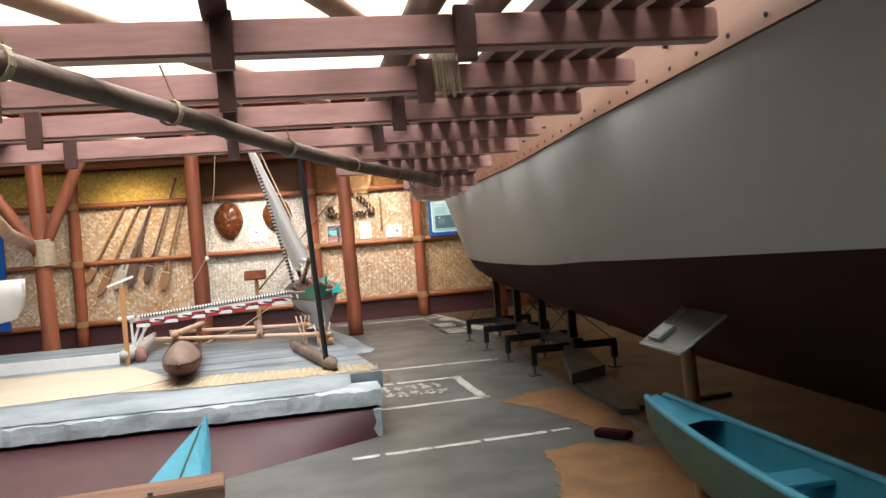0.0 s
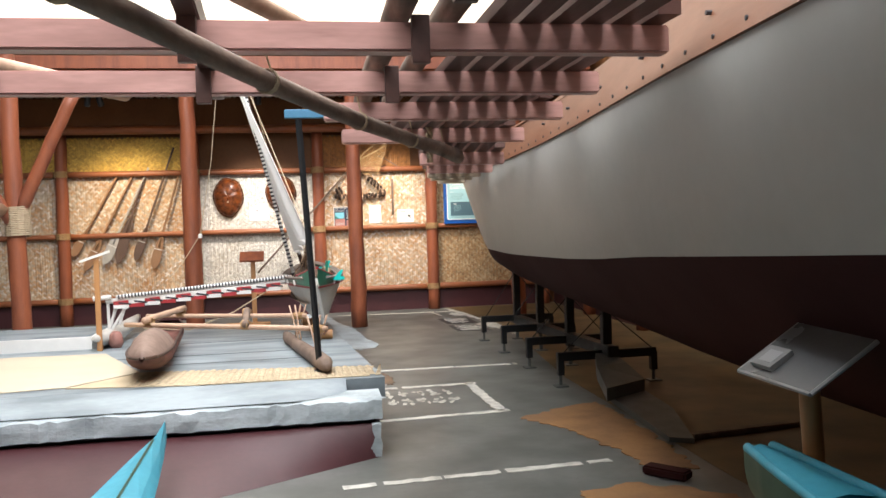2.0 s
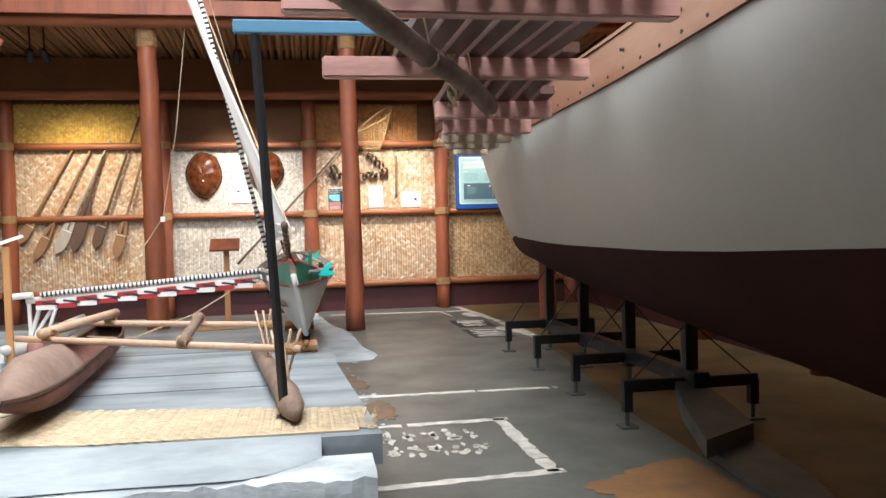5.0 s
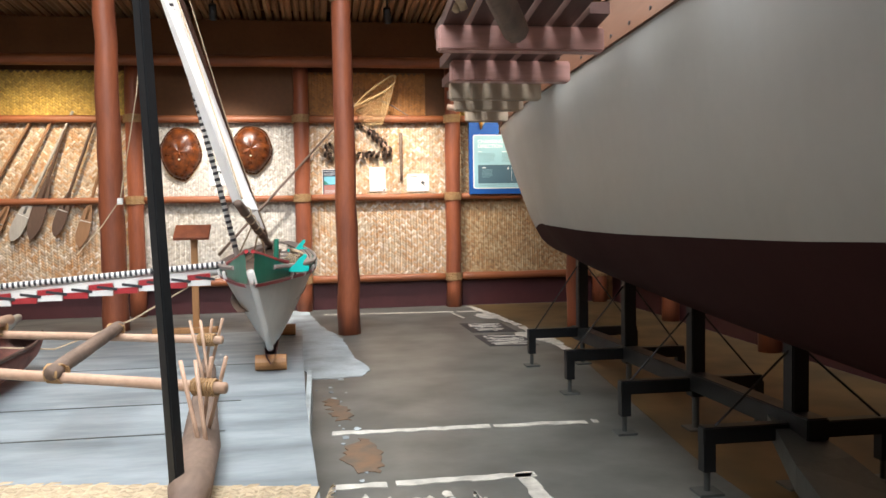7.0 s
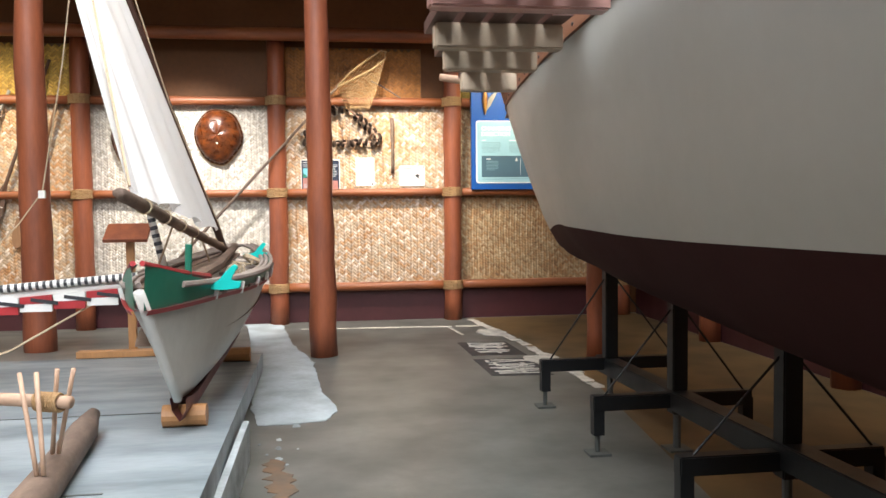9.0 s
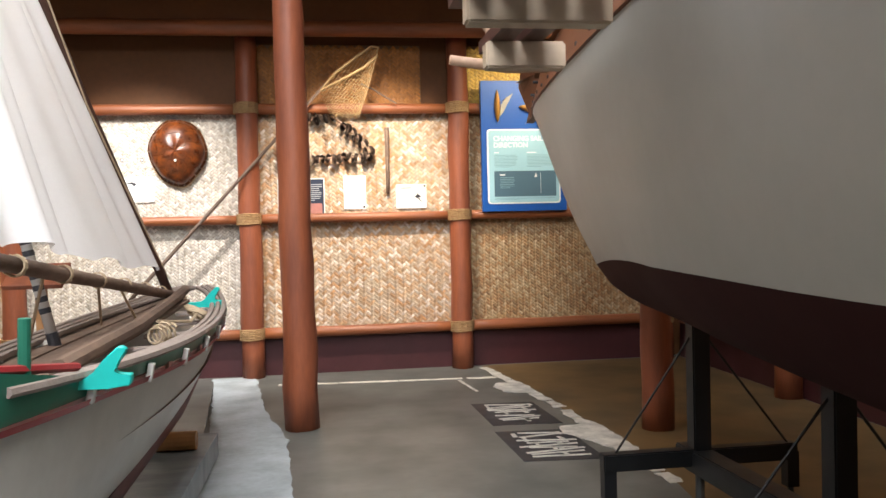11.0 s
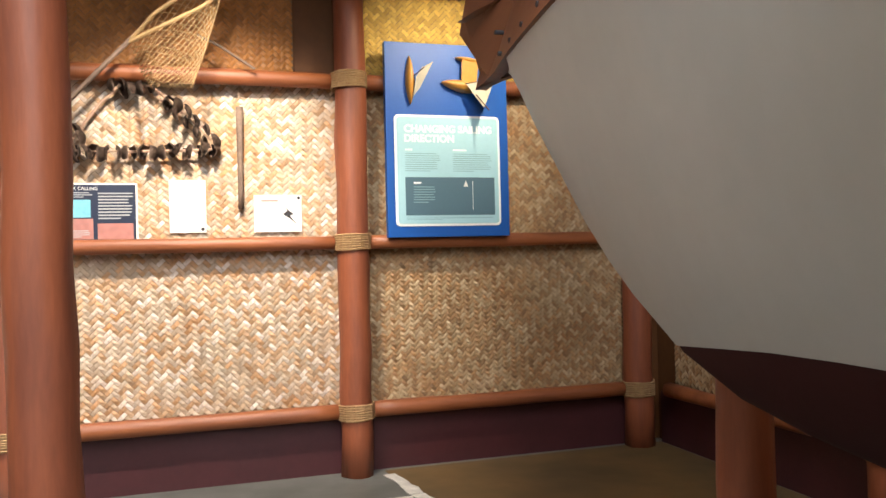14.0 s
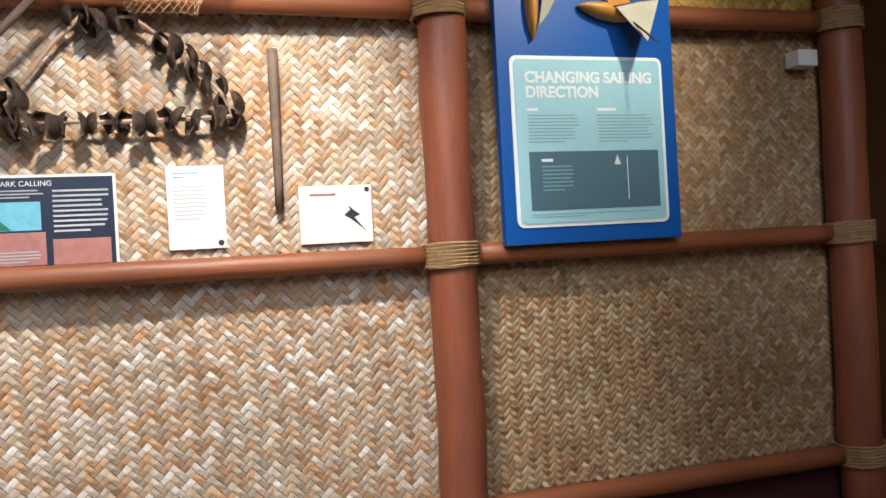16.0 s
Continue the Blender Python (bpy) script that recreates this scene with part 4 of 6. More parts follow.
for rows in ([[(2.97, 8.3, 0.30), (3.07, 8.3, 0.30), (3.07, 8.3, 0.22), (2.97, 8.3, 0.22)], [(2.80, 7.8, 0.23), (3.08, 7.85, 0.23), (3.08, 7.85, 0.12), (2.80, 7.8, 0.12)], [(2.70, 7.32, 0.14), (3.12, 7.58, 0.14), (3.12, 7.58, 0.04), (2.70, 7.32, 0.04)]],
             [[(2.78, 7.45, 0.045), (3.13, 7.62, 0.045), (3.13, 7.62, 0.003), (2.78, 7.45, 0.003)], [(2.74, 6.9, 0.045), (3.06, 6.95, 0.045), (3.06, 6.95, 0.003), (2.74, 6.9, 0.003)], [(2.70, 6.25, 0.035), (2.83, 6.17, 0.035), (2.83, 6.17, 0.003), (2.70, 6.25, 0.003)]]):
    bm = bmesh.new()
    vs = grid_surface(bm, [r + r[:1] for r in rows])
    for r in (vs[0], vs[-1]):
        bm.faces.new(r[:4])
    bmesh.ops.remove_doubles(bm, verts=bm.verts, dist=0.0005)
    part("tongue", bm, "grey_steel", t, "dull grey steel tongue plate")
t = thing("timber_skid", (3.0, 5.6, 0), "dark rust-brown timber skid lying on the floor", "timber")
part("baulk", bar(bmesh.new(), (2.30, 5.70, 0.03), (2.46, 5.5, 0.03), 0.10, 0.05, 0.01), "hull_red", t)
part("baulk", bar(bmesh.new(), (2.86, 6.28, 0.02), (3.7, 6.38, 0.02), 0.07, 0.035, 0.006), "old_wood", t)


# ---- things on the wall ----
FACE = WALL_Y - 0.045


def flat_card(name, x0, x1, z0, z1, mat, label, y=FACE, thick=0.006, border=None):
    t = thing(name, ((x0 + x1) / 2, y, (z0 + z1) / 2), label, "sign")
    part("sheet", boxm(((x0 + x1) / 2, y - thick / 2, (z0 + z1) / 2), (x1 - x0, thick, z1 - z0), bev=0.001), mat, t)
    return t


def bars(t, x0, x1, z0, z1, n, y, mat, seed, thick=0.4):
    rr = random.Random(seed)
    bm = bmesh.new()
    step = (z1 - z0) / n
    for i in range(n):
        w = (x1 - x0) * (rr.uniform(0.86, 1) if i < n - 1 else rr.uniform(0.4, 0.8))
        box(bm, (x0 + w / 2, y - 0.0008, z1 - (i + 0.5) * step), (w, 0.001, step * thick))
    part("text_block", bm, mat, t)


def facing(x, y, z):
    """Upright lettering on the wall, read from the hall."""
    return pose(x, y, z, 90, 0, 0)


# dark framed card
t = flat_card("information_card", 1.01, 1.435, 1.452, 1.785, "card", "dark framed information card with map and text")
part("print", boxm((1.2225, FACE - 0.0075, 1.6185), (0.405, 0.003, 0.313)), "navy", t, "dark printed face")
text_mesh("title", "SHARK CALLING", 0.026, "card", t, facing(1.03, FACE - 0.0095, 1.745))
part("map", boxm((1.11, FACE - 0.0098, 1.64), (0.15, 0.001, 0.10)), "cyan_print", t, "blue and green map")
part("map_land", outline_prism(bmesh.new(), [(1.035, FACE - 0.0105, 1.592), (1.09, FACE - 0.0105, 1.592), (1.06, FACE - 0.0105, 1.62), (1.036, FACE - 0.0105, 1.64)], (0, -0.0006, 0)), "green", t)
bars(t, 1.03, 1.2, 1.70, 1.735, 3, FACE - 0.0095, "grey_text", 1)
bars(t, 1.225, 1.41, 1.575, 1.735, 9, FACE - 0.0095, "grey_text", 2)
part("picture", boxm((1.115, FACE - 0.0098, 1.525), (0.165, 0.001, 0.115)), "pink_print", t, "faded pink photograph")
part("picture", boxm((1.315, FACE - 0.0098, 1.51), (0.19, 0.001, 0.09)), "pink_print", t, "faded pink photograph")
bars(t, 1.04, 1.19, 1.475, 1.52, 4, FACE - 0.0106, "grey_text", 3)
# white cards
t = flat_card("label_card", 1.607, 1.812, 1.495, 1.804, "card", "white portrait text card pinned to the mat")
bars(t, 1.63, 1.73, 1.755, 1.785, 2, FACE - 0.006, "cyan_print", 4)
bars(t, 1.63, 1.75, 1.60, 1.735, 9, FACE - 0.006, "grey_text", 5, 0.25)
part("emblem", tube(bmesh.new(), [(1.792, FACE - 0.0055, 1.515), (1.792, FACE - 0.008, 1.515)], 0.011, 12), "ink", t)
t = flat_card("label_card", 2.088, 2.372, 1.492, 1.716, "card", "white landscape card with a small dark bird drawing")
bars(t, 2.13, 2.27, 1.672, 1.69, 1, FACE - 0.006, "pink_print", 6, 0.5)
part("drawing", outline_prism(bmesh.new(), [(2.26, FACE - 0.0065, 1.60), (2.285, FACE - 0.0065, 1.62), (2.275, FACE - 0.0065, 1.64), (2.30, FACE - 0.0065, 1.617), (2.325, FACE - 0.0065, 1.60), (2.30, FACE - 0.0065, 1.59), (2.345, FACE - 0.0065, 1.535), (2.29, FACE - 0.0065, 1.582)], (0, -0.0012, 0)), "ink", t, "dark ink drawing")
part("emblem", tube(bmesh.new(), [(2.355, FACE - 0.0055, 1.698), (2.355, FACE - 0.008, 1.698)], 0.01, 12), "ink", t)
t = flat_card("label_card", -0.372, -0.066, 1.594, 1.823, "card", "white landscape card with a small turtle drawing")
bars(t, -0.34, -0.22, 1.785, 1.80, 1, FACE - 0.006, "grey_text", 7, 0.5)
bars(t, -0.34, -0.24, 1.63, 1.74, 6, FACE - 0.006, "grey_text", 8, 0.25)
bars(t, -0.2, -0.09, 1.63, 1.76, 7, FACE - 0.006, "grey_text", 9, 0.25)
part("drawing", outline_prism(bmesh.new(), [(-0.31, FACE - 0.0065, 1.765), (-0.25, FACE - 0.0065, 1.775), (-0.21, FACE - 0.0065, 1.76), (-0.235, FACE - 0.0065, 1.735), (-0.25, FACE - 0.0065, 1.755)], (0, -0.0012, 0)), "ink", t, "dark ink drawing")
for x in (-0.33, -0.16):
    t = flat_card("small_tag", x - 0.012, x + 0.012, 1.955, 1.985, "ink", "tiny dark numbered tag on the mat")
    part("face", boxm((x, FACE - 0.0072, 1.97), (0.013, 0.002, 0.019)), "card", t)

# blue board with model boats
BY = POST_Y - 0.07
t = thing("display_board", (3.28, BY, 1.44), "bright blue display board with pale blue text panel", "board")
part("board", boxm((3.275, BY + 0.022, 2.045), (0.80, 0.045, 1.205), bev=0.004), "blue_board", t)


def rounded(cx, cz, w, h, r, y):
    """Outline of an upright sheet with rounded corners."""
    out = []
    for k, (sx, sz) in enumerate(((1, 1), (-1, 1), (-1, -1), (1, -1))):
        for q in range(6):
            a = math.pi / 2 * (k + q / 5)
            out.append((cx + sx * (w / 2 - r) + r * math.cos(a), y, cz + sz * (h / 2 - r) + r * math.sin(a)))
    return out


part("panel_edge", outline_prism(bmesh.new(), rounded(3.27, 1.855, 0.69, 0.69, 0.03, BY - 0.0005), (0, -0.006, 0)), "panel_text", t, "white rounded edge")
part("text_panel", outline_prism(bmesh.new(), rounded(3.27, 1.855, 0.66, 0.66, 0.02, BY - 0.0055), (0, -0.005, 0)), "panel_blue", t, "pale blue printed panel")
PY = BY - 0.0108
text_mesh("heading", "CHANGING SAILING", 0.062, "panel_text", t, facing(2.985, PY - 0.001, 2.092), bold=0.0022)
text_mesh("heading", "DIRECTION", 0.062, "panel_text", t, facing(2.985, PY - 0.001, 2.032), bold=0.0022)
bars(t, 2.99, 3.07, 1.975, 1.99, 1, PY, "panel_text", 11, 0.7)
bars(t, 3.30, 3.45, 1.975, 1.99, 1, PY, "panel_text", 12, 0.7)
bars(t, 2.99, 3.22, 1.845, 1.965, 9, PY, "text_dim", 13, 0.3)
bars(t, 3.30, 3.56, 1.845, 1.965, 9, PY, "text_dim", 14, 0.3)
bars(t, 2.99, 3.56, 1.545, 1.565, 2, PY, "text_dim", 15, 0.3)
part("diagram", boxm((3.28, PY - 0.001, 1.695), (0.585, 0.002, 0.235)), "panel_slate", t, "slate blue diagram")
bars(t, 3.04, 3.13, 1.77, 1.785, 1, PY - 0.002, "panel_text", 16, 0.8)
bars(t, 3.04, 3.18, 1.65, 1.76, 7, PY - 0.002, "text_dim", 17, 0.35)
part("diagram_boat", outline_prism(bmesh.new(), [(3.365, PY - 0.0025, 1.755), (3.395, PY - 0.0025, 1.755), (3.38, PY - 0.0025, 1.795)], (0, -0.001, 0)), "card", t)
part("diagram_line", boxm((3.425, PY - 0.0028, 1.70), (0.003, 0.001, 0.18)), "panel_text", t)


M["model_wood"] = material("model_wood", (0.55, 0.26, 0.04), 0.35, vary=0.15, scale=8, fine=60, bump=0.04)
M["model_sail"] = material("model_sail", (0.50, 0.47, 0.36), 0.7, vary=0.08, scale=8, fine=60, bump=0.02)


def spindle(a, b, w, d):
    """A small boat hull from tip to tip, lying against the board."""
    a, b = Vector((a[0], BY - 0.012, a[1])), Vector((b[0], BY - 0.012, b[1]))
    n = Vector((0, -1, 0)).cross((b - a).normalized())
    rows = []
    for i in range(13):
        u = i / 12
        half = max(0.002, w / 2 * math.sin(math.pi * u) ** 0.7)
        rows.append([a.lerp(b, u) + n * half * math.cos(q) + Vector((0, -d * (0.25 + 0.75 * math.sin(math.pi * u) ** 0.5) * math.sin(q), 0)) for q in [math.pi * k / 8 for k in range(9)]])
    bm = bmesh.new()
    grid_surface(bm, rows)
    return bm


t = thing("model_boat", (3.03, BY, 2.41), "small varnished model canoe with cream sail", "model boat", "model boats on the board")
part("hull", spindle((3.03, 2.262), (3.027, 2.558), 0.055, 0.05), "model_wood", t, "varnished yellow wood", smooth=True)
part("bracket", tube(bmesh.new(), [(3.03, BY, 2.41), (3.03, BY - 0.05, 2.41)], 0.012, 8), "model_wood", t)
part("sail", outline_prism(bmesh.new(), [(3.035, BY - 0.06, 2.30), (3.055, BY - 0.075, 2.42), (3.09, BY - 0.085, 2.475), (3.155, BY - 0.10, 2.51), (3.12, BY - 0.09, 2.44), (3.075, BY - 0.07, 2.35)], (0, -0.003, 0)), "model_sail", t, "cream paper sail")
part("mast", tube(bmesh.new(), [(3.03, BY - 0.05, 2.42), (3.10, BY - 0.10, 2.475)], 0.003, 5), "dark_wood", t)
t = thing("model_boat", (3.37, BY, 2.4), "small varnished outrigger model with cream sail", "model boat", "model boats on the board")
part("hull", spindle((3.232, 2.405), (3.50, 2.36), 0.075, 0.06), "model_wood", t, "varnished yellow wood", smooth=True)
part("outrigger_deck", outline_prism(bmesh.new(), [(3.355, BY - 0.03, 2.39), (3.45, BY - 0.03, 2.38), (3.475, BY - 0.03, 2.54), (3.365, BY - 0.03, 2.555)], (0, -0.018, 0)), "model_wood", t, "flat varnished deck")
part("outrigger_float", spindle((3.325, 2.562), (3.512, 2.53), 0.04, 0.045), "model_wood", t, smooth=True)
part("sail", outline_prism(bmesh.new(), [(3.375, BY - 0.08, 2.385), (3.46, BY - 0.11, 2.40), (3.54, BY - 0.13, 2.405), (3.50, BY - 0.15, 2.32), (3.455, BY - 0.17, 2.225), (3.41, BY - 0.12, 2.31)], (0, -0.003, 0)), "model_sail", t, "cream paper sail")
part("mast", tube(bmesh.new(), [(3.40, BY - 0.05, 2.385), (3.46, BY - 0.24, 2.20)], 0.004, 6), "dark_wood", t)
part("spar", tube(bmesh.new(), [(3.37, BY - 0.07, 2.39), (3.55, BY - 0.135, 2.41)], 0.004, 6), "dark_wood", t)
# blue board far along the wall
t = thing("display_board", (-4.3, POST_Y - 0.06, 0.4), "tall plain blue display board", "board")
part("board", boxm((-4.72, POST_Y - 0.085, 1.75), (0.7, 0.05, 2.7), bev=0.004), "blue_board", t)

# white sensor box in the corner
t = thing("sensor_box", (4.44, FACE, 2.235), "small cream plastic box fixed near the corner post", "box")
part("case", boxm((4.44, FACE - 0.045, 2.235), (0.11, 0.09, 0.075), bev=0.006), "card", t)

# turtle shells
def turtle_shell(x, z, w, h, seed, label):
    y = FACE + 0.005
    t = thing("turtle_shell", (x, y, z), label, "shell", "turtle shells on the wall")

    def rim(a):
        r = 1.0 + 0.02 * math.cos(6 * a + 1)
        zz = math.sin(a)
        taper = 1.0 - 0.28 * max(0, -zz) ** 2.0
        return math.cos(a) * w / 2 * r * taper, zz * h / 2 * (1.06 if zz < 0 else 0.96) * r

    bm = bmesh.new()
    N = 72
    rows = []
    for k in range(25):
        u = k / 24
        rho = math.cos(u * math.pi / 2) if k < 24 else 0.01
        row = []
        for i in range(N + 1):
            a = 2 * math.pi * i / N
            px, pz = rim(a)
            d = 0.15 * math.sin(u * math.pi / 2) ** 0.8 + 0.004 * math.cos(5 * a)
            row.append((x + px * rho * 0.93, y - 0.012 - d, z + pz * rho * 0.93))
        rows.append(row)
    grid_surface(bm, rows)
    bmesh.ops.remove_doubles(bm, verts=bm.verts, dist=0.0005)
    centres = [(0, 0.36), (0, 0.17), (0, -0.02), (0, -0.21), (0, -0.39)] + [(sx * q, vz) for sx in (-1, 1) for q, vz in ((0.27, 0.27), (0.31, 0.07), (0.29, -0.13), (0.22, -0.31))]
    tone = []
    for v in bm.verts:
        px, pz = (v.co.x - x) / w, (v.co.z - z) / h
        near = sorted((math.hypot(px - cx, (pz - cz) * 1.15), cx, cz) for cx, cz in centres)
        ray = 0.5 + 0.5 * math.cos(7 * math.atan2(pz - near[0][2], px - near[0][1]) + seed)
        tone.append(max(0.0, min(1.0, (near[1][0] - near[0][0]) * 4.0)) * (0.15 + 0.7 * ray))
    shell = part("carapace", bm, "shell", t, "glossy red-brown carapace with amber streaked plates", smooth=True)
    shell.data.attributes.new("tone", "FLOAT", "POINT").data.foreach_set("value", tone)
    for i in range(24):
        a0, a1 = 2 * math.pi * (i + 0.04) / 24, 2 * math.pi * (i + 0.96) / 24
        quad = []
        for a, q in ((a0, 1.0), (a1, 1.0), (a1, 0.86), (a0, 0.86)):
            px, pz = rim(a)
            quad.append((x + px * q, y - (0.02 if q == 1 else 0.045), z + pz * q))
        part("rim_plate", outline_prism(bmesh.new(), quad, (0, 0.014, 0)), "shell_rim", t)
    bm = bmesh.new()
    def on(px, pz):
        rr2 = min(0.99, math.hypot(px / (w * 0.465), pz / (h * 0.48)))
        return (x + px, y - 0.0135 - 0.15 * math.sin(math.acos(rr2)) ** 0.8, z + pz)
    vert = [0.36, 0.17, -0.02, -0.2, -0.38]
    for s in (-1, 1):
        pts = []
        for q, vz in enumerate(vert):
            pts += [on(s * w * 0.13, vz * h + 0.05 * h), on(s * w * 0.2, vz * h - 0.04 * h)]
        tube(bm, pts, 0.0022, 4)
        for vz in vert[:4]:
            tube(bm, [on(s * w * 0.2, vz * h - 0.04 * h), on(s * w * 0.32, vz * h - 0.05 * h), on(s * w * 0.4, vz * h - 0.05 * h)], 0.002, 4)
    for vz in vert[:4]:
        tube(bm, [on(-w * 0.13, (vz - 0.12) * h), on(0, (vz - 0.1) * h), on(w * 0.13, (vz - 0.12) * h)], 0.002, 4)
    part("seams", bm, "shell_rim", t, "fine dark seams between plates")
    part("screw", tube(bmesh.new(), [(x, y - 0.155, z - 0.09), (x, y - 0.172, z - 0.09)], 0.011, 10), "card", t, "pale fixing screw")
    bm = bmesh.new()
    tube(bm, [(x + rim(a)[0] * 1.01, y - 0.012, z + rim(a)[1] * 1.01) for a in [math.pi * (1.15 + 0.7 * i / 14) for i in range(15)]], 0.006, 6)
    part("hanging_wire", bm, "pale_seam", t, "pale rim line")
    return t


turtle_shell(0.15, 2.04, 0.51, 0.60, 1, "polished red-brown turtle shell hung on a pale mat")
turtle_shell(-0.70, 2.0, 0.50, 0.66, 2, "polished dark turtle shell hung on a pale mat")


# paddles leaning on the wall
def paddle(top, tip, blade, bw, mat, label, seed):
    a, b = Vector((top[0], FACE - 0.05, top[1])), Vector((tip[0], FACE - 0.07, tip[1]))
    d = (b - a).normalized()
    n = Vector((0, -1, 0)).cross(d).normalized()
    L = (b - a).length
    t = thing("paddle", b, label, "paddle", "wooden paddles on the wall")
    part("shaft", pole(a, a + d * (L - blade * 0.6), 0.017, 0.018, 6, seed=seed), mat, t, smooth=True)
    out = []
    for s in (1, -1):
        us = [i / 12 for i in range(13)]
        for u in (us if s == 1 else us[-2:0:-1]):
            ww = bw * (math.sin(min(1, u * 1.45) * math.pi / 2) ** 0.8) * (1 if u < 0.7 else max(0.0, math.cos((u - 0.7) / 0.3 * math.pi / 2)) ** 0.75)
            out.append(a + d * (L - blade + u * blade) + n * s * (ww + 0.008 * (u < 1)))
    part("blade", outline_prism(bmesh.new(), [p + Vector((0, -0.008, 0)) for p in out], (0, 0.016, 0)), mat, t)
    bm = bmesh.new()
    p = a + d * (L - blade * 0.55)
    tube(bm, [p - n * bw * 1.0 + Vector((0, -0.014, 0)), p + n * bw * 1.0 + Vector((0, -0.014, 0.0))], 0.004, 5)
    part("tie", bm, "card", t, "white holding cord")


PADDLES = [((-2.42, 2.37), (-3.14, 1.1), 0.5, 0.055, "paddle"), ((-2.19, 2.36), (-2.96, 0.87), 0.62, 0.055, "paddle"), ((-1.93, 2.50), (-2.68, 0.95), 0.62, 0.07, "paddle_grey"), ((-1.98, 2.45), (-2.47, 0.96), 0.85, 0.075, "paddle_dark"), ((-1.53, 2.82), (-2.19, 1.0), 0.6, 0.06, "paddle_dark"), ((-1.45, 2.45), (-1.92, 0.86), 0.6, 0.065, "paddle")]
for i, (a, b, bl, bw, mt) in enumerate(PADDLES):
    words = {"paddle": "brown carved wooden paddle leaning on the wall", "paddle_grey": "weathered grey wooden paddle with wide blade", "paddle_dark": "dark brown long-bladed wooden paddle"}[mt]
    paddle(a, b, bl, bw, mt, words, 60 + i)

# landing net with its long pole
t = thing("landing_net", (1.5, 15.1, 2.5), "long-handled hand net of tan twine hung on the wall", "net")
part("handle", pole((-0.26, 15.16, 0.74), (1.47, 15.12, 2.60), 0.017, 0.013, 10, seed=71), "old_wood", t, smooth=True)
rimp = [(1.42, 15.12, 2.54), (1.55, 15.05, 2.68), (1.74, 15.02, 2.82), (1.88, 15.0, 2.91), (1.935, 15.0, 2.90), (1.92, 15.0, 2.82), (1.80, 15.0, 2.72), (1.6, 15.04, 2.62), (1.42, 15.12, 2.54)]
part("rim", tube(bmesh.new(), rimp, 0.011, 8), "net", t, "bent pale rim")
bm = bmesh.new()
low = [Vector((1.50 + 0.24 * i / 7, 15.06 - 0.05 * math.sin(math.pi * i / 7), 2.30 + 0.01 * math.sin(i * 2))) for i in range(8)]
NR = 22
ring = []
for i in range(NR):
    u = i / NR * (len(rimp) - 1)
    q = int(u)
    ring.append(Vector(rimp[q]).lerp(Vector(rimp[q + 1]), u - q))
bag = []
for i, p in enumerate(ring):
    c = Vector((1.63, 15.06, 2.30)) + Vector(((p.x - 1.66) * 0.45, (0.07 if i < NR / 2 else -0.07), 0.0))
    bag.append(c)
for k in range(12):
    v = k / 11
    lv = [p.lerp(c, v) + Vector((0, (-0.04 if i > NR / 2 else 0.02) * math.sin(math.pi * v), -0.03 * math.sin(math.pi * v))) for i, (p, c) in enumerate(zip(ring, bag))]
    if k:
        for i in range(NR):
            tube(bm, [prev[i], lv[(i + 1) % NR]], 0.0016, 3)
            tube(bm, [prev[(i + 1) % NR], lv[i]], 0.0016, 3)
    prev = lv
part("mesh_bag", bm, "net", t, "loose knotted mesh bag")

# string of coconut-shell rattles
HUSKS = [(1.09, 1.96), (1.15, 1.945), (1.225, 1.95), (1.31, 1.95), (1.40, 1.955), (1.50, 1.955), (1.60, 1.965), (1.68, 1.965), (1.755, 1.965), (1.83, 1.975), (1.845, 2.02), (1.795, 2.09), (1.74, 2.14), (1.69, 2.19), (1.64, 2.235), (1.49, 2.33), (1.40, 2.31), (1.34, 2.34), (1.12, 2.03), (1.10, 2.07)]
t = thing("rattle_string", (1.45, 15.24, 1.95), "string of dark split coconut-shell rattles hung in a loop", "rattle")
hoop = [(1.36, 2.34), (1.26, 2.24), (1.17, 2.12), (1.1, 2.02), (1.12, 1.96), (1.4, 1.96), (1.7, 1.97), (1.85, 1.98), (1.83, 2.05), (1.74, 2.15), (1.62, 2.26), (1.52, 2.34), (1.42, 2.33)]
part("hoop", tube(bmesh.new(), [(x, 15.30, z) for x, z in hoop], 0.009, 6), "stick", t, "bent cane hoop")
rr = random.Random(5)
for x, z in HUSKS:
    R = rr.uniform(0.046, 0.055)
    turn = Euler((rr.uniform(-0.2, 0.2), rr.uniform(-0.35, 0.35), rr.uniform(-0.5, 0.5))).to_matrix()
    for side in (1, -1):
        bm = bmesh.new()
        rows = []
        for i in range(7):
            v = i / 6
            w = R * 0.85 * math.sin(math.pi * (0.2 + 0.72 * v)) ** 0.6
            rows.append([Vector((x, 15.285, z - 0.005)) + turn @ Vector((side * (0.004 + 0.014 * v + w * (0.35 + 0.65 * math.sin(q))), w * 1.15 * math.cos(q), R * (0.85 - 1.6 * v))) for q in [math.pi * k / 6 for k in range(7)]])
        grid_surface(bm, rows)
        bmesh.ops.solidify(bm, geom=bm.faces[:], thickness=0.004)
        part("shell_half", bm, "husk", t, smooth=True)

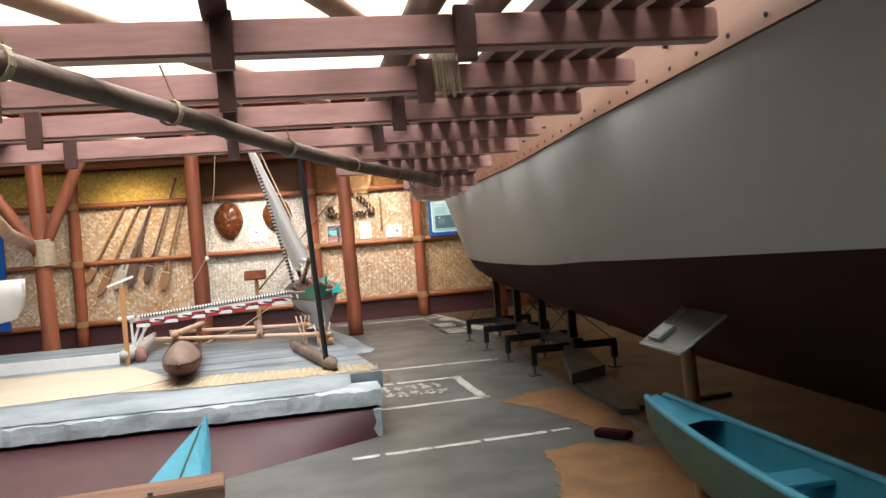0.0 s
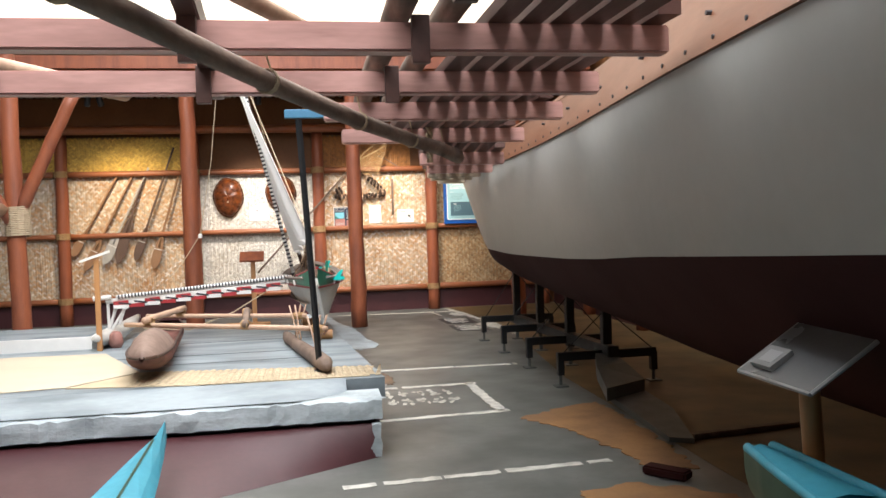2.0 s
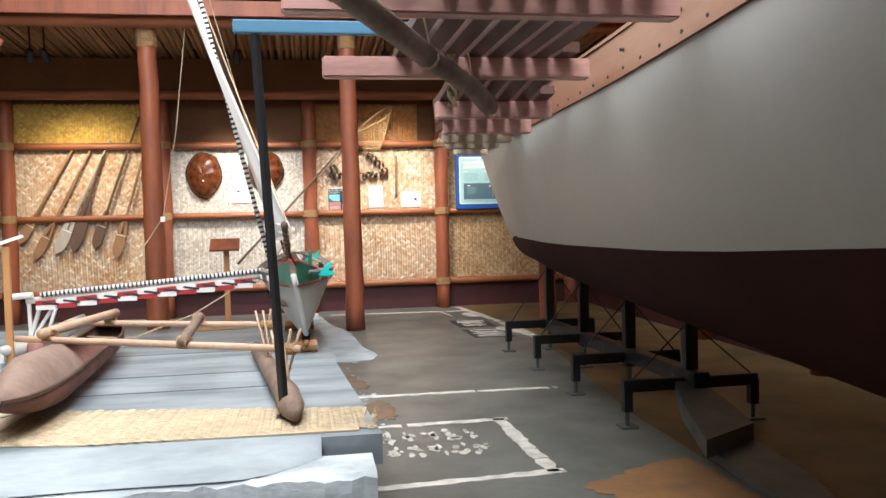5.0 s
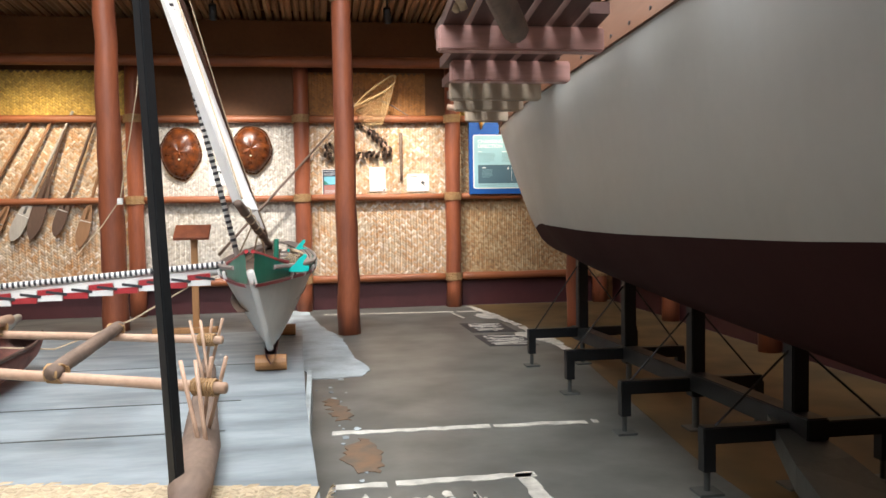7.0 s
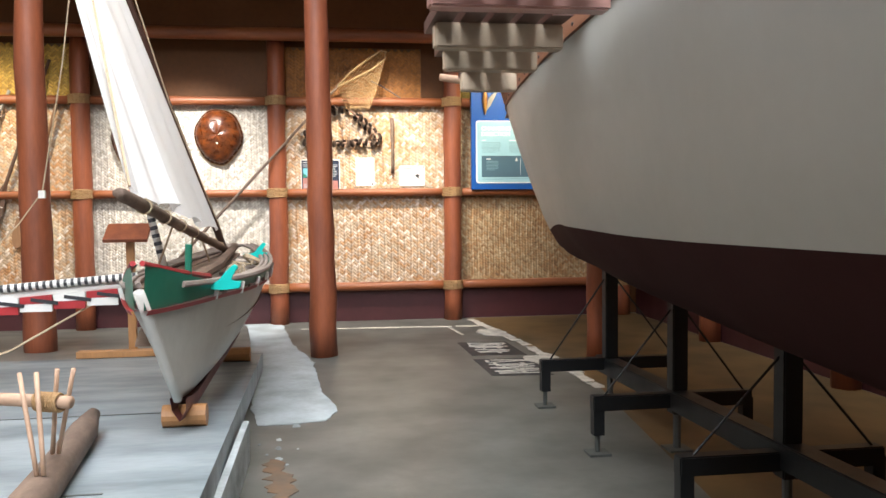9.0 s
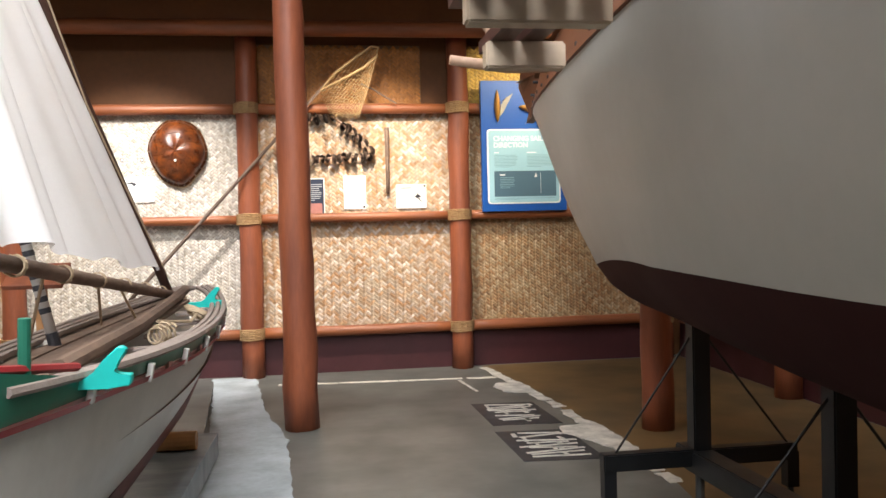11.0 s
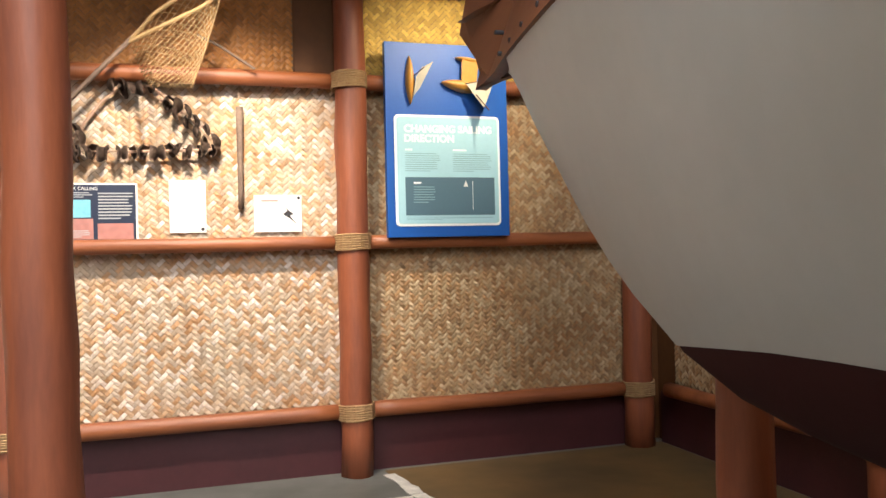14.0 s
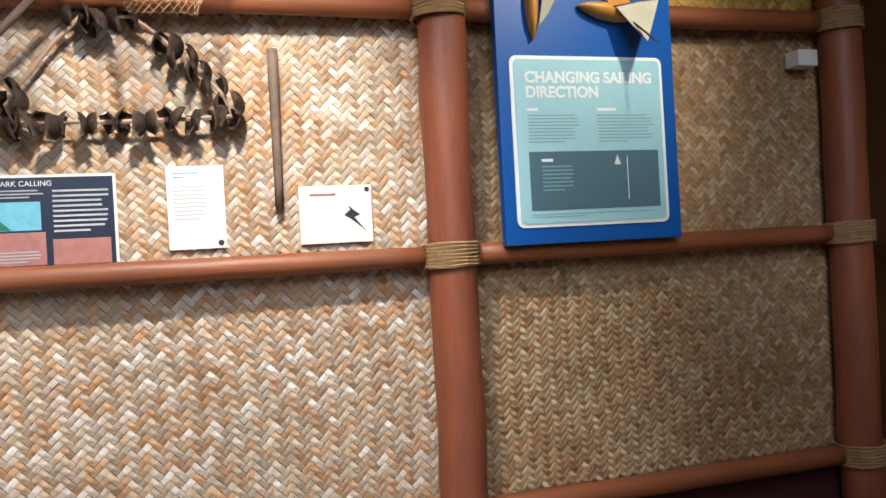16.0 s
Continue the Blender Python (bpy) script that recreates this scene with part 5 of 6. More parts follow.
# bamboo slapper hung on a string
t = thing("bamboo_stick", (2.015, FACE, 1.63), "grey split bamboo stick hung from a thread", "stick")
part("stick", pole((2.015, FACE - 0.02, 2.24), (2.013, FACE - 0.02, 1.63), 0.021, 0.015, 5, seed=77), "old_wood", t, smooth=True)
part("thread", tube(bmesh.new(), [(2.015, FACE - 0.02, 2.24), (2.01, FACE - 0.03, 2.39)], 0.002, 4), "rope", t)
t = thing("hook_branch", (2.0, 15.22, 2.45), "thin dark twig resting on the upper rail", "twig")
part("twig", tube(bmesh.new(), [(1.78, 15.2, 2.62), (1.9, 15.18, 2.56), (2.0, 15.2, 2.5), (2.1, 15.2, 2.44)], 0.008, 6), "old_wood", t)


t = thing("driftwood_limb", (2.3, 11.8, 2.12), "pale forked limb lashed under the bow deck", "branch")
part("limb", tube(bmesh.new(), [(2.06, 11.8, 2.13), (2.2, 11.82, 2.115), (2.36, 11.84, 2.11), (2.62, 11.86, 2.12)], [0.024, 0.026, 0.04, 0.042], 12, 0.15, 3), "stick", t, smooth=True)
part("fork", tube(bmesh.new(), [(2.40, 11.83, 2.13), (2.33, 11.8, 2.2), (2.27, 11.8, 2.27), (2.2, 11.8, 2.38), (2.17, 11.8, 2.5)], [0.03, 0.03, 0.027, 0.024, 0.02], 10, 0.15, 5), "stick", t, smooth=True)


# ---- track spotlights ----
def spotlight(x, y, z, tx, tz, label="black track spotlight with a lit lens"):
    t = thing("spotlight", (x, y, z), label, "lamp", "track spotlights")
    d = (Vector((tx, 15.36, tz)) - Vector((x, y, z))).normalized()
    a = Vector((x, y, z)) - d * 0.2
    part("housing", tube(bmesh.new(), [a, a + d * 0.13, a + d * 0.16], [0.04, 0.042, 0.045], 14), "black", t, smooth=True)
    part("lens", tube(bmesh.new(), [a + d * 0.161, a + d * 0.164], 0.036, 14), "lamp_glow", t, "bright lens")
    part("stem", tube(bmesh.new(), [a + d * 0.06, a + d * 0.06 + Vector((0, 0, 0.5 if z < 3.3 else 0.2))], 0.012, 8), "black", t)


for x, tx, tz in ((1.75, 1.95, 1.5), (-2.3, -2.2, 1.9), (-2.5, -3.0, 1.9), (-0.1, -0.2, 1.4), (3.5, 3.3, 2.2)):
    spotlight(x, 13.9, 3.27, tx, tz)


# ---- outrigger sailing canoe on the platform ----
BX, BOW, STERN = 0.57, 9.48, 13.35


def hull_row(u):
    """Half breadth, gunwale height and keel height along the boat."""
    y = BOW + (STERN - BOW) * u
    half = 0.012 + 0.325 * (math.sin(math.pi * min(1, max(0, u * 0.985))) ** (0.62 if u > 0.5 else 0.62 + 0.5 * (0.5 - u)))
    zg = 0.845 + 0.06 * (2 * u - 1) ** 2
    zk = 0.40 - 0.012 * (y - BOW) + 0.05 * max(0, 1 - u * 6) + 0.1 * max(0, u * 5 - 4)
    return y, half, zg, zk


t = sail_canoe = thing("sailing_canoe", (BX, 11.4, 0.25), "white outrigger sailing canoe with green and red bow", "boat")
for side in (1, -1):
    rows, krows, grows = [], [], []
    for i in range(29):
        u = i / 28
        y, half, zg, zk = hull_row(u)
        rake = 0.30 * max(0.0, 1 - u * 4) ** 1.5
        row = []
        for k in range(10):
            v = k / 9
            row.append((BX + 0.08 * (1 - u) * (1 - v) + side * half * (0.06 * (v > 0) + 0.94 * v ** 0.72), y + rake * (1 - v), zk + (zg - 0.01 - zk) * v))
        rows.append(row)
        kx = BX + 0.08 * (1 - u)
        krows.append([(kx, y + rake + 0.02, zk - 0.10), (kx + side * 0.028, y + rake + 0.01, zk - 0.05), (kx + side * 0.034, y + rake, zk + 0.005)])
    bm = bmesh.new()
    grid_surface(bm, rows)
    part("side", bm, "boat_white", t, "scuffed off-white planking", smooth=True)
    bm = bmesh.new()
    grid_surface(bm, krows)
    part("keel", bm, "keel_red", t, "dark red keel")
    # green washboard, red stripe and grey gunwale strips
    for nm, mt, z0, z1, push, words in (("washboard", "green", -0.045, 0.035, 0.004, "green painted washboard"), ("stripe", "red", -0.062, -0.043, 0.012, "thin red stripe")):
        bm = bmesh.new()
        rr_ = []
        for i in range(29):
            u = i / 28
            y, half, zg, zk = hull_row(u)
            lift = 0.10 * max(0, 1 - u * 6) if nm == "washboard" else 0
            rr_.append([(BX + 0.0 + side * (half + push), y, zg + z0 + (0.04 * min(1, u * 5) if nm == "washboard" else 0.03 * min(1, u * 5))), (BX + side * (half + push + 0.01), y, zg + z1 + lift + (0.03 * min(1, u * 5) if nm == "stripe" else 0)), (BX + side * (half - 0.012), y, zg + z1 + lift)])
        grid_surface(bm, rr_)
        part(nm, bm, mt, t, words)
    for k in range(3):
        bm = bmesh.new()
        pts = []
        for i in range(3 if k else 2, 29):
            y, half, zg, zk = hull_row(i / 28)
            pts.append((BX + side * (half + 0.012 - k * 0.032), y, zg + 0.048 - 0.004 * k))
        tube(bm, pts, 0.014, 6)
        part("gunwale_strip", bm, "grey_wood", t, "weathered brown gunwale strip")
    bm = bmesh.new()
    y, half, zg, zk = hull_row(0)
    tube(bm, [(BX + side * (half + 0.005), BOW - 0.01, zg + 0.14), (BX + side * hull_row(0.07)[1], hull_row(0.07)[0], zg + 0.085), (BX + side * hull_row(0.15)[1], hull_row(0.15)[0], zg + 0.04)], 0.012, 6)
    part("bow_trim", bm, "red", t, "red bow edge")
    for u in (0.16, 0.26, 0.36, 0.46, 0.56, 0.66, 0.76, 0.86):
        y, half, zg, zk = hull_row(u)
        part("white_peg", boxm((BX + side * (half + 0.015), y, zg - 0.005), (0.02, 0.03, 0.06), (0, side * 12, 0), 0.004), "white", t, "small white painted peg")
y, half, zg, zk = hull_row(0)
part("stem", tube(bmesh.new(), [(BX + 0.08 * (1 - v), BOW + 0.30 * (1 - v) - 0.004, zk + (zg + 0.03 - zk) * v) for v in (0, 0.25, 0.5, 0.75, 1)], [0.02, 0.022, 0.024, 0.024, 0.022], 10), "boat_white", t, "rounded white stem", smooth=True)
# deck planks on one side, open well with thwarts on the other
for k in range(5):
    bm = bmesh.new()
    pts = []
    for i in range(4, 26):
        y, half, zg, zk = hull_row(i / 28)
        pts.append((BX - half * 0.86 + (half * 0.8) * k / 4, y, zg + 0.01 + 0.006 * (k % 2)))
    for a, b in zip(pts, pts[1:]):
        bar(bm, a, b, 0.068, 0.018)
    part("deck_plank", bm, "old_wood", t, "weathered brown deck plank")
for u in (0.2, 0.32, 0.44, 0.56, 0.68, 0.78, 0.88):
    y, half, zg, zk = hull_row(u)
    part("thwart", boxm((BX + half * 0.55, y, zg - 0.01), (half * 0.95, 0.07, 0.022), bev=0.004), "grey_wood", t, "grey worn cross plank")
bm = bmesh.new()
grid_surface(bm, [[(BX - hull_row(i / 28)[1] * 0.8, hull_row(i / 28)[0], 0.66), (BX + hull_row(i / 28)[1] * 0.8, hull_row(i / 28)[0], 0.66)] for i in range(3, 27)])
part("well_floor", bm, "old_wood", t, "dark bottom of the open well")
part("coaming", tube(bmesh.new(), [(BX + 0.06, 10.3, 0.905), (BX + 0.05, 11.4, 0.91), (BX - 0.02, 12.6, 0.92), (BX - 0.05, 13.25, 0.94)], 0.03, 8), "old_wood", t, "heavy brown centre beam")
bm = bmesh.new()
for k in range(5):
    coil(bm, (BX + 0.14 + 0.012 * k, 11.3 + 0.02 * k, 0.875 + 0.004 * (k % 3)), (0.3 + 0.15 * k, 1, 0.3 * (k % 2)), 0.03 + 0.004 * (k % 3), 1, 0.02, 0.006, k)
tube(bm, [(BX + 0.14, 11.35, 0.93), (BX + 0.22, 11.7, 0.89), (BX + 0.2, 12.1, 0.9)], 0.007, 6)
part("rope_coil", bm, "rope", t, "coiled tan rope")
bm = bmesh.new()
for k in range(4):
    coil(bm, (BX + 0.2, 12.0 + 0.03 * k, 0.895), (0.5, 0.4, 1), 0.04 + 0.01 * k, 1, 0.01, 0.007, k)
part("rope_coil", bm, "rope", t, "loose tan rope")
for x, y, z, s in ((0.79, 10.05, 0.90, 0.62), (0.745, 12.45, 0.905, 0.62)):
    arm = [(-0.13, -0.02), (-0.02, -0.025), (0.06, -0.03), (0.15, -0.025), (0.158, 0.0), (0.155, 0.028), (0.10, 0.028), (0.082, 0.045), (0.10, 0.085), (0.14, 0.128), (0.128, 0.148), (0.105, 0.152), (0.05, 0.10), (0.01, 0.05), (-0.02, 0.02), (-0.13, 0.025)]
    bm = outline_prism(bmesh.new(), [(x + px * s, y + px * s * 0.25, z + pz * s) for px, pz in arm], (0, 0.035, 0))
    bmesh.ops.bevel(bm, geom=bm.edges[:], offset=0.004, segments=1, affect="EDGES")
    part("forked_rest", bm, "turquoise", t, "bright turquoise forked rest")
part("cleat_post", tube(bmesh.new(), [(0.69, 9.85, 0.90), (0.70, 9.84, 1.10)], 0.015, 10), "green", t, "green wooden post")
# mast, striped black and white
ma, mb = Vector((0.365, 11.16, 0.84)), Vector((-0.25, 11.08, 3.55))
mast = part("mast", tube(bmesh.new(), [ma, mb], [0.021, 0.017], 12), "white", t, "white mast with black bands", smooth=True)
part("mast_foot", tube(bmesh.new(), [ma, ma.lerp(mb, 0.03)], 0.024, 12), "ink", mast, "black painted foot")
for k in range(3, 60):
    v = (k + 0.5) / 60
    p, q = ma.lerp(mb, v), ma.lerp(mb, v + 0.008)
    part("band", tube(bmesh.new(), [p, q], 0.0222 - 0.004 * v, 12), "ink", mast)
# boom, yard and sail
tack, peak, clew = Vector((0.46, 13.0, 0.94)), Vector((-0.34, 11.75, 3.72)), Vector((0.53, 9.56, 1.29))
part("boom", pole(tack + Vector((0.02, 0.32, -0.05)), clew + Vector((-0.015, -0.1, 0.02)), 0.026, 0.026, 10, 0.3, seed=81), "old_wood", t, "knotty brown boom", smooth=True)
for k in range(7):
    part("boom_tie", coil(bmesh.new(), tack.lerp(clew, 0.08 + k * 0.14), clew - tack, 0.029, 3, 0.03, 0.004), "rope", t)
part("yard", pole(tack + (tack - peak) * 0.03, peak + (peak - tack) * 0.04, 0.028, 0.02, 10, 0.15, seed=82), "dark_wood", t, "dark brown yard", smooth=True)
bm = bmesh.new()
rows = []
for i in range(25):
    v = i / 24
    a, b = tack.lerp(peak, 0.05 + 0.95 * v) + Vector((-0.045, -0.03, 0.0)), clew.lerp(peak + Vector((-0.1, -0.36, 0)), v) + Vector((-0.03, 0, 0.03))
    row = []
    for k in range(113):
        q = k / 112
        fold = 0.017 * math.sin(q * 47 + 2 * math.sin(q * 9)) * (1 - v) ** 0.5 + 0.03 * math.sin(q * 19 + 1 + v) * (1 - v * 0.7)
        p = a.lerp(b, q)
        scallop = 0.028 * abs(math.sin(q * 20)) * (1 - v) ** 10
        row.append(p + Vector((fold * 1.3 + 0.03 * math.sin(math.pi * q) * (1 - v), 0.25 * fold, scallop)))
    rows.append(row)
grid_surface(bm, rows)
part("sail", bm, "canvas", t, "gathered off-white canvas sail", smooth=True)
part("leech_cord", tube(bmesh.new(), [clew + Vector((0, 0, 0.05)), peak], 0.006, 5), "rope", t)
part("halyard", tube(bmesh.new(), [tack + Vector((0, -0.02, 0.1)), Vector((0.19, 12.35, 2.0)), peak + Vector((0.12, 0.1, -0.1))], 0.005, 5), "rope", t)
for a, b in ((clew.lerp(tack, 0.3), (0.34, 10.9, 0.88)), (clew.lerp(tack, 0.5), (0.42, 11.6, 0.9)), (clew.lerp(tack, 0.6), (0.5, 11.9, 0.9))):
    part("sheet_rope", tube(bmesh.new(), [a, b], 0.006, 5), "rope", t)
# outrigger booms with painted panels
oa, ob_ = Vector((0.32, 10.72, 0.86)), Vector((-1.62, 10.6, 0.72))
for dy in (0.0, 0.5):
    part("outrigger_boom", tube(bmesh.new(), [oa + Vector((0, dy, 0)), ob_ + Vector((0, dy, 0))], 0.028, 10), "white", t, "white outrigger boom", smooth=True)
rr = random.Random(3)
for k in range(11):
    a, b = oa.lerp(ob_, 0.06 + k * 0.082), oa.lerp(ob_, 0.06 + k * 0.082 + 0.078)
    for lev in (0, 1):
        mt = "red" if (k + lev) % 2 == 0 else "white"
        bm = bmesh.new()
        bar(bm, a + Vector((0, -0.035, -0.028 - lev * 0.045)), b + Vector((0, -0.035, -0.028 - lev * 0.045 + (0.012 if lev else 0))), 0.02, 0.04)
        part("painted_board", bm, mt, t, "red painted board" if mt == "red" else "white painted board")
    bm = bmesh.new()
    bar(bm, a + Vector((0.03, -0.047, -0.05)), a + Vector((-0.10, -0.047, -0.03)), 0.01, 0.018)
    part("black_dash", bm, "ink", t)
sa, sb = oa + Vector((-0.02, -0.03, 0.045)), ob_ + Vector((0.12, -0.03, 0.05))
spar = part("striped_spar", tube(bmesh.new(), [sa, sb], 0.02, 10), "white", t, "white spar with black bands")
for k in range(54):
    p, q = sa.lerp(sb, (k + 0.2) / 54), sa.lerp(sb, (k + 0.68) / 54)
    part("band", tube(bmesh.new(), [p, q], 0.0213, 8), "ink", spar)
part("spar_tip", tube(bmesh.new(), [ob_ + Vector((0.06, -0.03, 0.05)), ob_ + Vector((-0.12, -0.03, 0.04))], 0.026, 10), "white", t)
fl = [(-1.58, 9.9, 0.42), (-1.6, 10.3, 0.36), (-1.62, 11.2, 0.33), (-1.64, 11.9, 0.34), (-1.64, 12.4, 0.38)]
part("float", tube(bmesh.new(), fl, [0.03, 0.075, 0.085, 0.075, 0.03], 12), "boat_white", t, "white outrigger float", smooth=True)
for x, y, dx in ((-1.5, 10.6, -0.1), (-1.6, 10.6, 0.0), (-1.38, 10.62, -0.2), (-1.5, 11.1, -0.1)):
    part("float_strut", bar(bmesh.new(), (x, y, 0.72), (x + dx, y + 0.02, 0.42), 0.026, 0.026), "white", t)
part("guy_rope", tube(bmesh.new(), [(0.1, 10.7, 0.78), (-0.3, 10.6, 0.55), (-0.75, 10.4, 0.40), (-1.2, 10.3, 0.45)], 0.006, 5), "rope", t)


def chock(x, y, w, label):
    t = thing("chock", (x, y, plat(y)), label, "block", "wooden boat chocks")
    z = plat(y)
    bm = bmesh.new()
    tube(bm, [(x - w / 2, y, z + 0.05), (x + w / 2, y, z + 0.05)], 0.05, 14)
    part("block", bm, "pine", t, smooth=False)


chock(0.64, 10.0, 0.19, "round orange pine chock under the bow")
chock(0.58, 12.15, 0.3, "round orange pine chock under the stern")

# ---- dugout canoe with its outrigger ----
t = thing("dugout_canoe", (-0.65, 8.0, 0.4), "weathered brown dugout canoe with ochre sides", "boat")
rows, inner, low = [], [], []
for i in range(33):
    u = i / 32
    y = 6.95 + 3.6 * u
    nose, tail = (1 - min(1, u / 0.28)) ** 2.2, (1 - min(1, (1 - u) / 0.2)) ** 2.2
    half = 0.012 + 0.155 * math.sqrt(max(0.0, 1 - nose - 0.6 * tail))
    x = -0.60 - 0.37 * u
    zb = plat(y) + 0.012 + 0.13 * nose + 0.10 * tail
    zt_ = 0.685 - 0.14 * u - 0.07 * nose
    rows.append([(x + half * math.cos(a) * (1 - 0.12 * max(0, math.sin(a))), y, (zb + zt_) / 2 + 0.02 + (zt_ - zb) / 2 * math.sin(a)) for a in [math.pi + math.pi * k / 10 - 0.25 + 0.05 * k for k in range(11)]])
bm = bmesh.new()
vs = grid_surface(bm, rows)
bm.faces.new(vs[0])
bm.faces.new(vs[-1])
bmesh.ops.solidify(bm, geom=bm.faces[:], thickness=0.015)
part("hull", bm, "log_red", t, "ochre washed dugout hull", smooth=True)
bm = bmesh.new()
rows2 = []
for q, r in enumerate(rows[:12]):
    p0, p1 = Vector(r[0]), Vector(r[-1])
    rows2.append([p0.lerp(p1, k / 6) + Vector((0, 0, (0.17 - 0.004 * q) * min(1, 0.15 + q * 0.2) * math.sin(math.pi * k / 6) ** 0.8)) for k in range(7)])
v2 = grid_surface(bm, rows2)
bm.faces.new(v2[0])
bm.faces.new(v2[-1])
part("fore_deck", bm, "log_top", t, "weathered rounded fore deck", smooth=True)
for s in (0, -1):
    part("gunwale", tube(bmesh.new(), [r[s] for r in rows], 0.011, 6), "dark_wood", t)
bars_ = (((0.62, 7.72, 0.66), (-0.98, 8.36, 0.70)), ((0.47, 8.95, 0.64), (-1.0, 9.42, 0.66)))
for i, (a, b) in enumerate(bars_):
    part("cross_pole", pole(a, b, 0.021, 0.019, 8, seed=90 + i), "stick", t, "peeled pinkish cross pole", smooth=True)
part("stay_pole", pole((-0.005, 7.93, 0.70), (-0.07, 9.2, 0.69), 0.03, 0.03, 6, seed=93), "old_wood", t, smooth=True)
part("stay_pole", pole((-0.8, 8.2, 0.74), (-0.66, 9.4, 0.72), 0.028, 0.028, 6, seed=94), "stick", t, smooth=True)
for p in ((-0.005, 7.97, 0.69), (-0.07, 9.13, 0.68), (-0.78, 8.28, 0.72), (-0.68, 9.3, 0.69)):
    part("lashing", coil(bmesh.new(), p, (1, -0.4, 0), 0.030, 6, 0.06, 0.005), "lash", t)
fpts = [(0.59, 6.98, 0.49), (0.575, 7.2, 0.475), (0.53, 7.7, 0.45), (0.46, 8.3, 0.41), (0.38, 9.0, 0.375), (0.29, 9.7, 0.35), (0.26, 9.95, 0.36)]
part("float", tube(bmesh.new(), fpts, [0.03, 0.06, 0.065, 0.06, 0.058, 0.055, 0.03], 12, 0.2, 4), "old_wood", t, "grey-brown outrigger log", smooth=True)
for (bx, by, bz), n in (((0.55, 7.75, 0.66), 2), ((0.40, 8.97, 0.64), 2)):
    for k in range(n):
        for s in (1, -1):
            part("stanchion", pole((bx + 0.05 * s - 0.03 + 0.05 * k, by + 0.02 * s, bz + 0.10), (bx - 0.015 * s - 0.02 + 0.02 * k, by + 0.12 * s, bz - 0.2), 0.0075, 0.0075, 3, seed=95 + k), "stick", t, smooth=True)
    part("lashing", coil(bmesh.new(), (bx, by, bz), (1, -0.4, 0), 0.025, 8, 0.09, 0.005), "lash", t)

# ---- floor coverings on the platform ----
def ground_sheet(name, pts, mat, label, lift, weave_it):
    bm = bmesh.new()
    outline_prism(bm, [(x, y, plat(y) + 0.002) for x, y in pts], (0, 0, lift))
    t = thing(name, (sum(p[0] for p in pts) / len(pts), sum(p[1] for p in pts) / len(pts), plat(pts[0][1])), label, "mat")
    part("sheet", bm, mat, t)
    return t


matt = ground_sheet("floor_mat", [(0.86, 6.84), (0.935, 7.36), (0.2, 7.55), (-0.35, 7.66), (-0.76, 7.80), (-1.12, 7.12), (-0.3, 6.9)], "floor_mat", "straw-coloured plaited floor mat at the platform edge", 0.006, True)
bm = bmesh.new()
rr = random.Random(9)
vs, fs = [], []
y = 6.9
row = 0
while y < 7.75:
    x = -1.05
    while x < 0.9:
        lo = 6.9 - 0.02 if x > -0.3 else 6.9 + (-(x + 0.3)) * 0.27
        hi = 7.36 - (x - 0.93) * 0.26 if x > -0.76 else 7.0
        if lo < y < hi - 0.03:
            b = len(vs)
            s = 1 if row % 2 else -1
            for px, py, pz in ((0, 0, 0.009), (0.05, 0.03 * s, 0.009), (0.05, 0.03 * s + 0.018, 0.009), (0, 0.018, 0.009), (0.025, 0.015 * s + 0.009, 0.016)):
                vs.append((x + px, y + py, plat(y + py) + pz))
            fs += [(b, b + 1, b + 4), (b + 1, b + 2, b + 4), (b + 2, b + 3, b + 4), (b + 3, b, b + 4)]
        x += 0.053
    y += 0.021
    row += 1
me = bpy.data.meshes.new("plait")
me.from_pydata(vs, [], fs)
me.materials.append(M["floor_mat"])
o = new("plait", me)
o.parent = matt
o.matrix_parent_inverse = parent_world(matt).inverted()
tagged(o, kind="stuff")
bm = bmesh.new()
for k in range(40):
    y = 6.86 + 0.5 * k / 40
    tube(bm, [(0.90 + 0.07 * k / 40, y, plat(y) + 0.006), (0.925 + 0.05 * k / 40 + rr.uniform(0, 0.015), y + rr.uniform(-0.015, 0.015), plat(y) + rr.uniform(0.006, 0.02))], 0.0025, 3)
part("fringe", bm, "floor_mat", matt, "frayed edge")
ground_sheet("ground_sheet", [(-1.14, 7.18), (-0.78, 7.83), (-1.42, 9.6), (-2.2, 9.7), (-4.4, 9.8), (-4.4, 6.95), (-2.2, 6.95)], "sand_mat", "plain pale beige sheet spread on the platform", 0.005, False)
t = thing("display_plinth", (-2.5, 10.6, plat(10.6)), "low white display plinth", "plinth")
part("body", boxm((-2.55, 10.75, plat(10.7) + 0.075), (1.7, 0.95, 0.15), bev=0.006), "white", t)
part("top", boxm((-2.55, 10.75, plat(10.7) + 0.156), (1.66, 0.91, 0.008)), "slab", t, "grey top")
t = thing("caption_stand", (-1.55, 10.05, plat(10.05)), "slim pine caption stand with a tilted small panel", "stand")
part("post", bar(bmesh.new(), (-1.56, 10.0, plat(10)), (-1.56, 10.0, 1.19), 0.05, 0.035, 0.004), "pine", t)
part("panel", boxm((-1.57, 9.97, 1.22), (0.30, 0.03, 0.025), (0, -18, 0), 0.003), "card", t, "pale tilted panel edge")
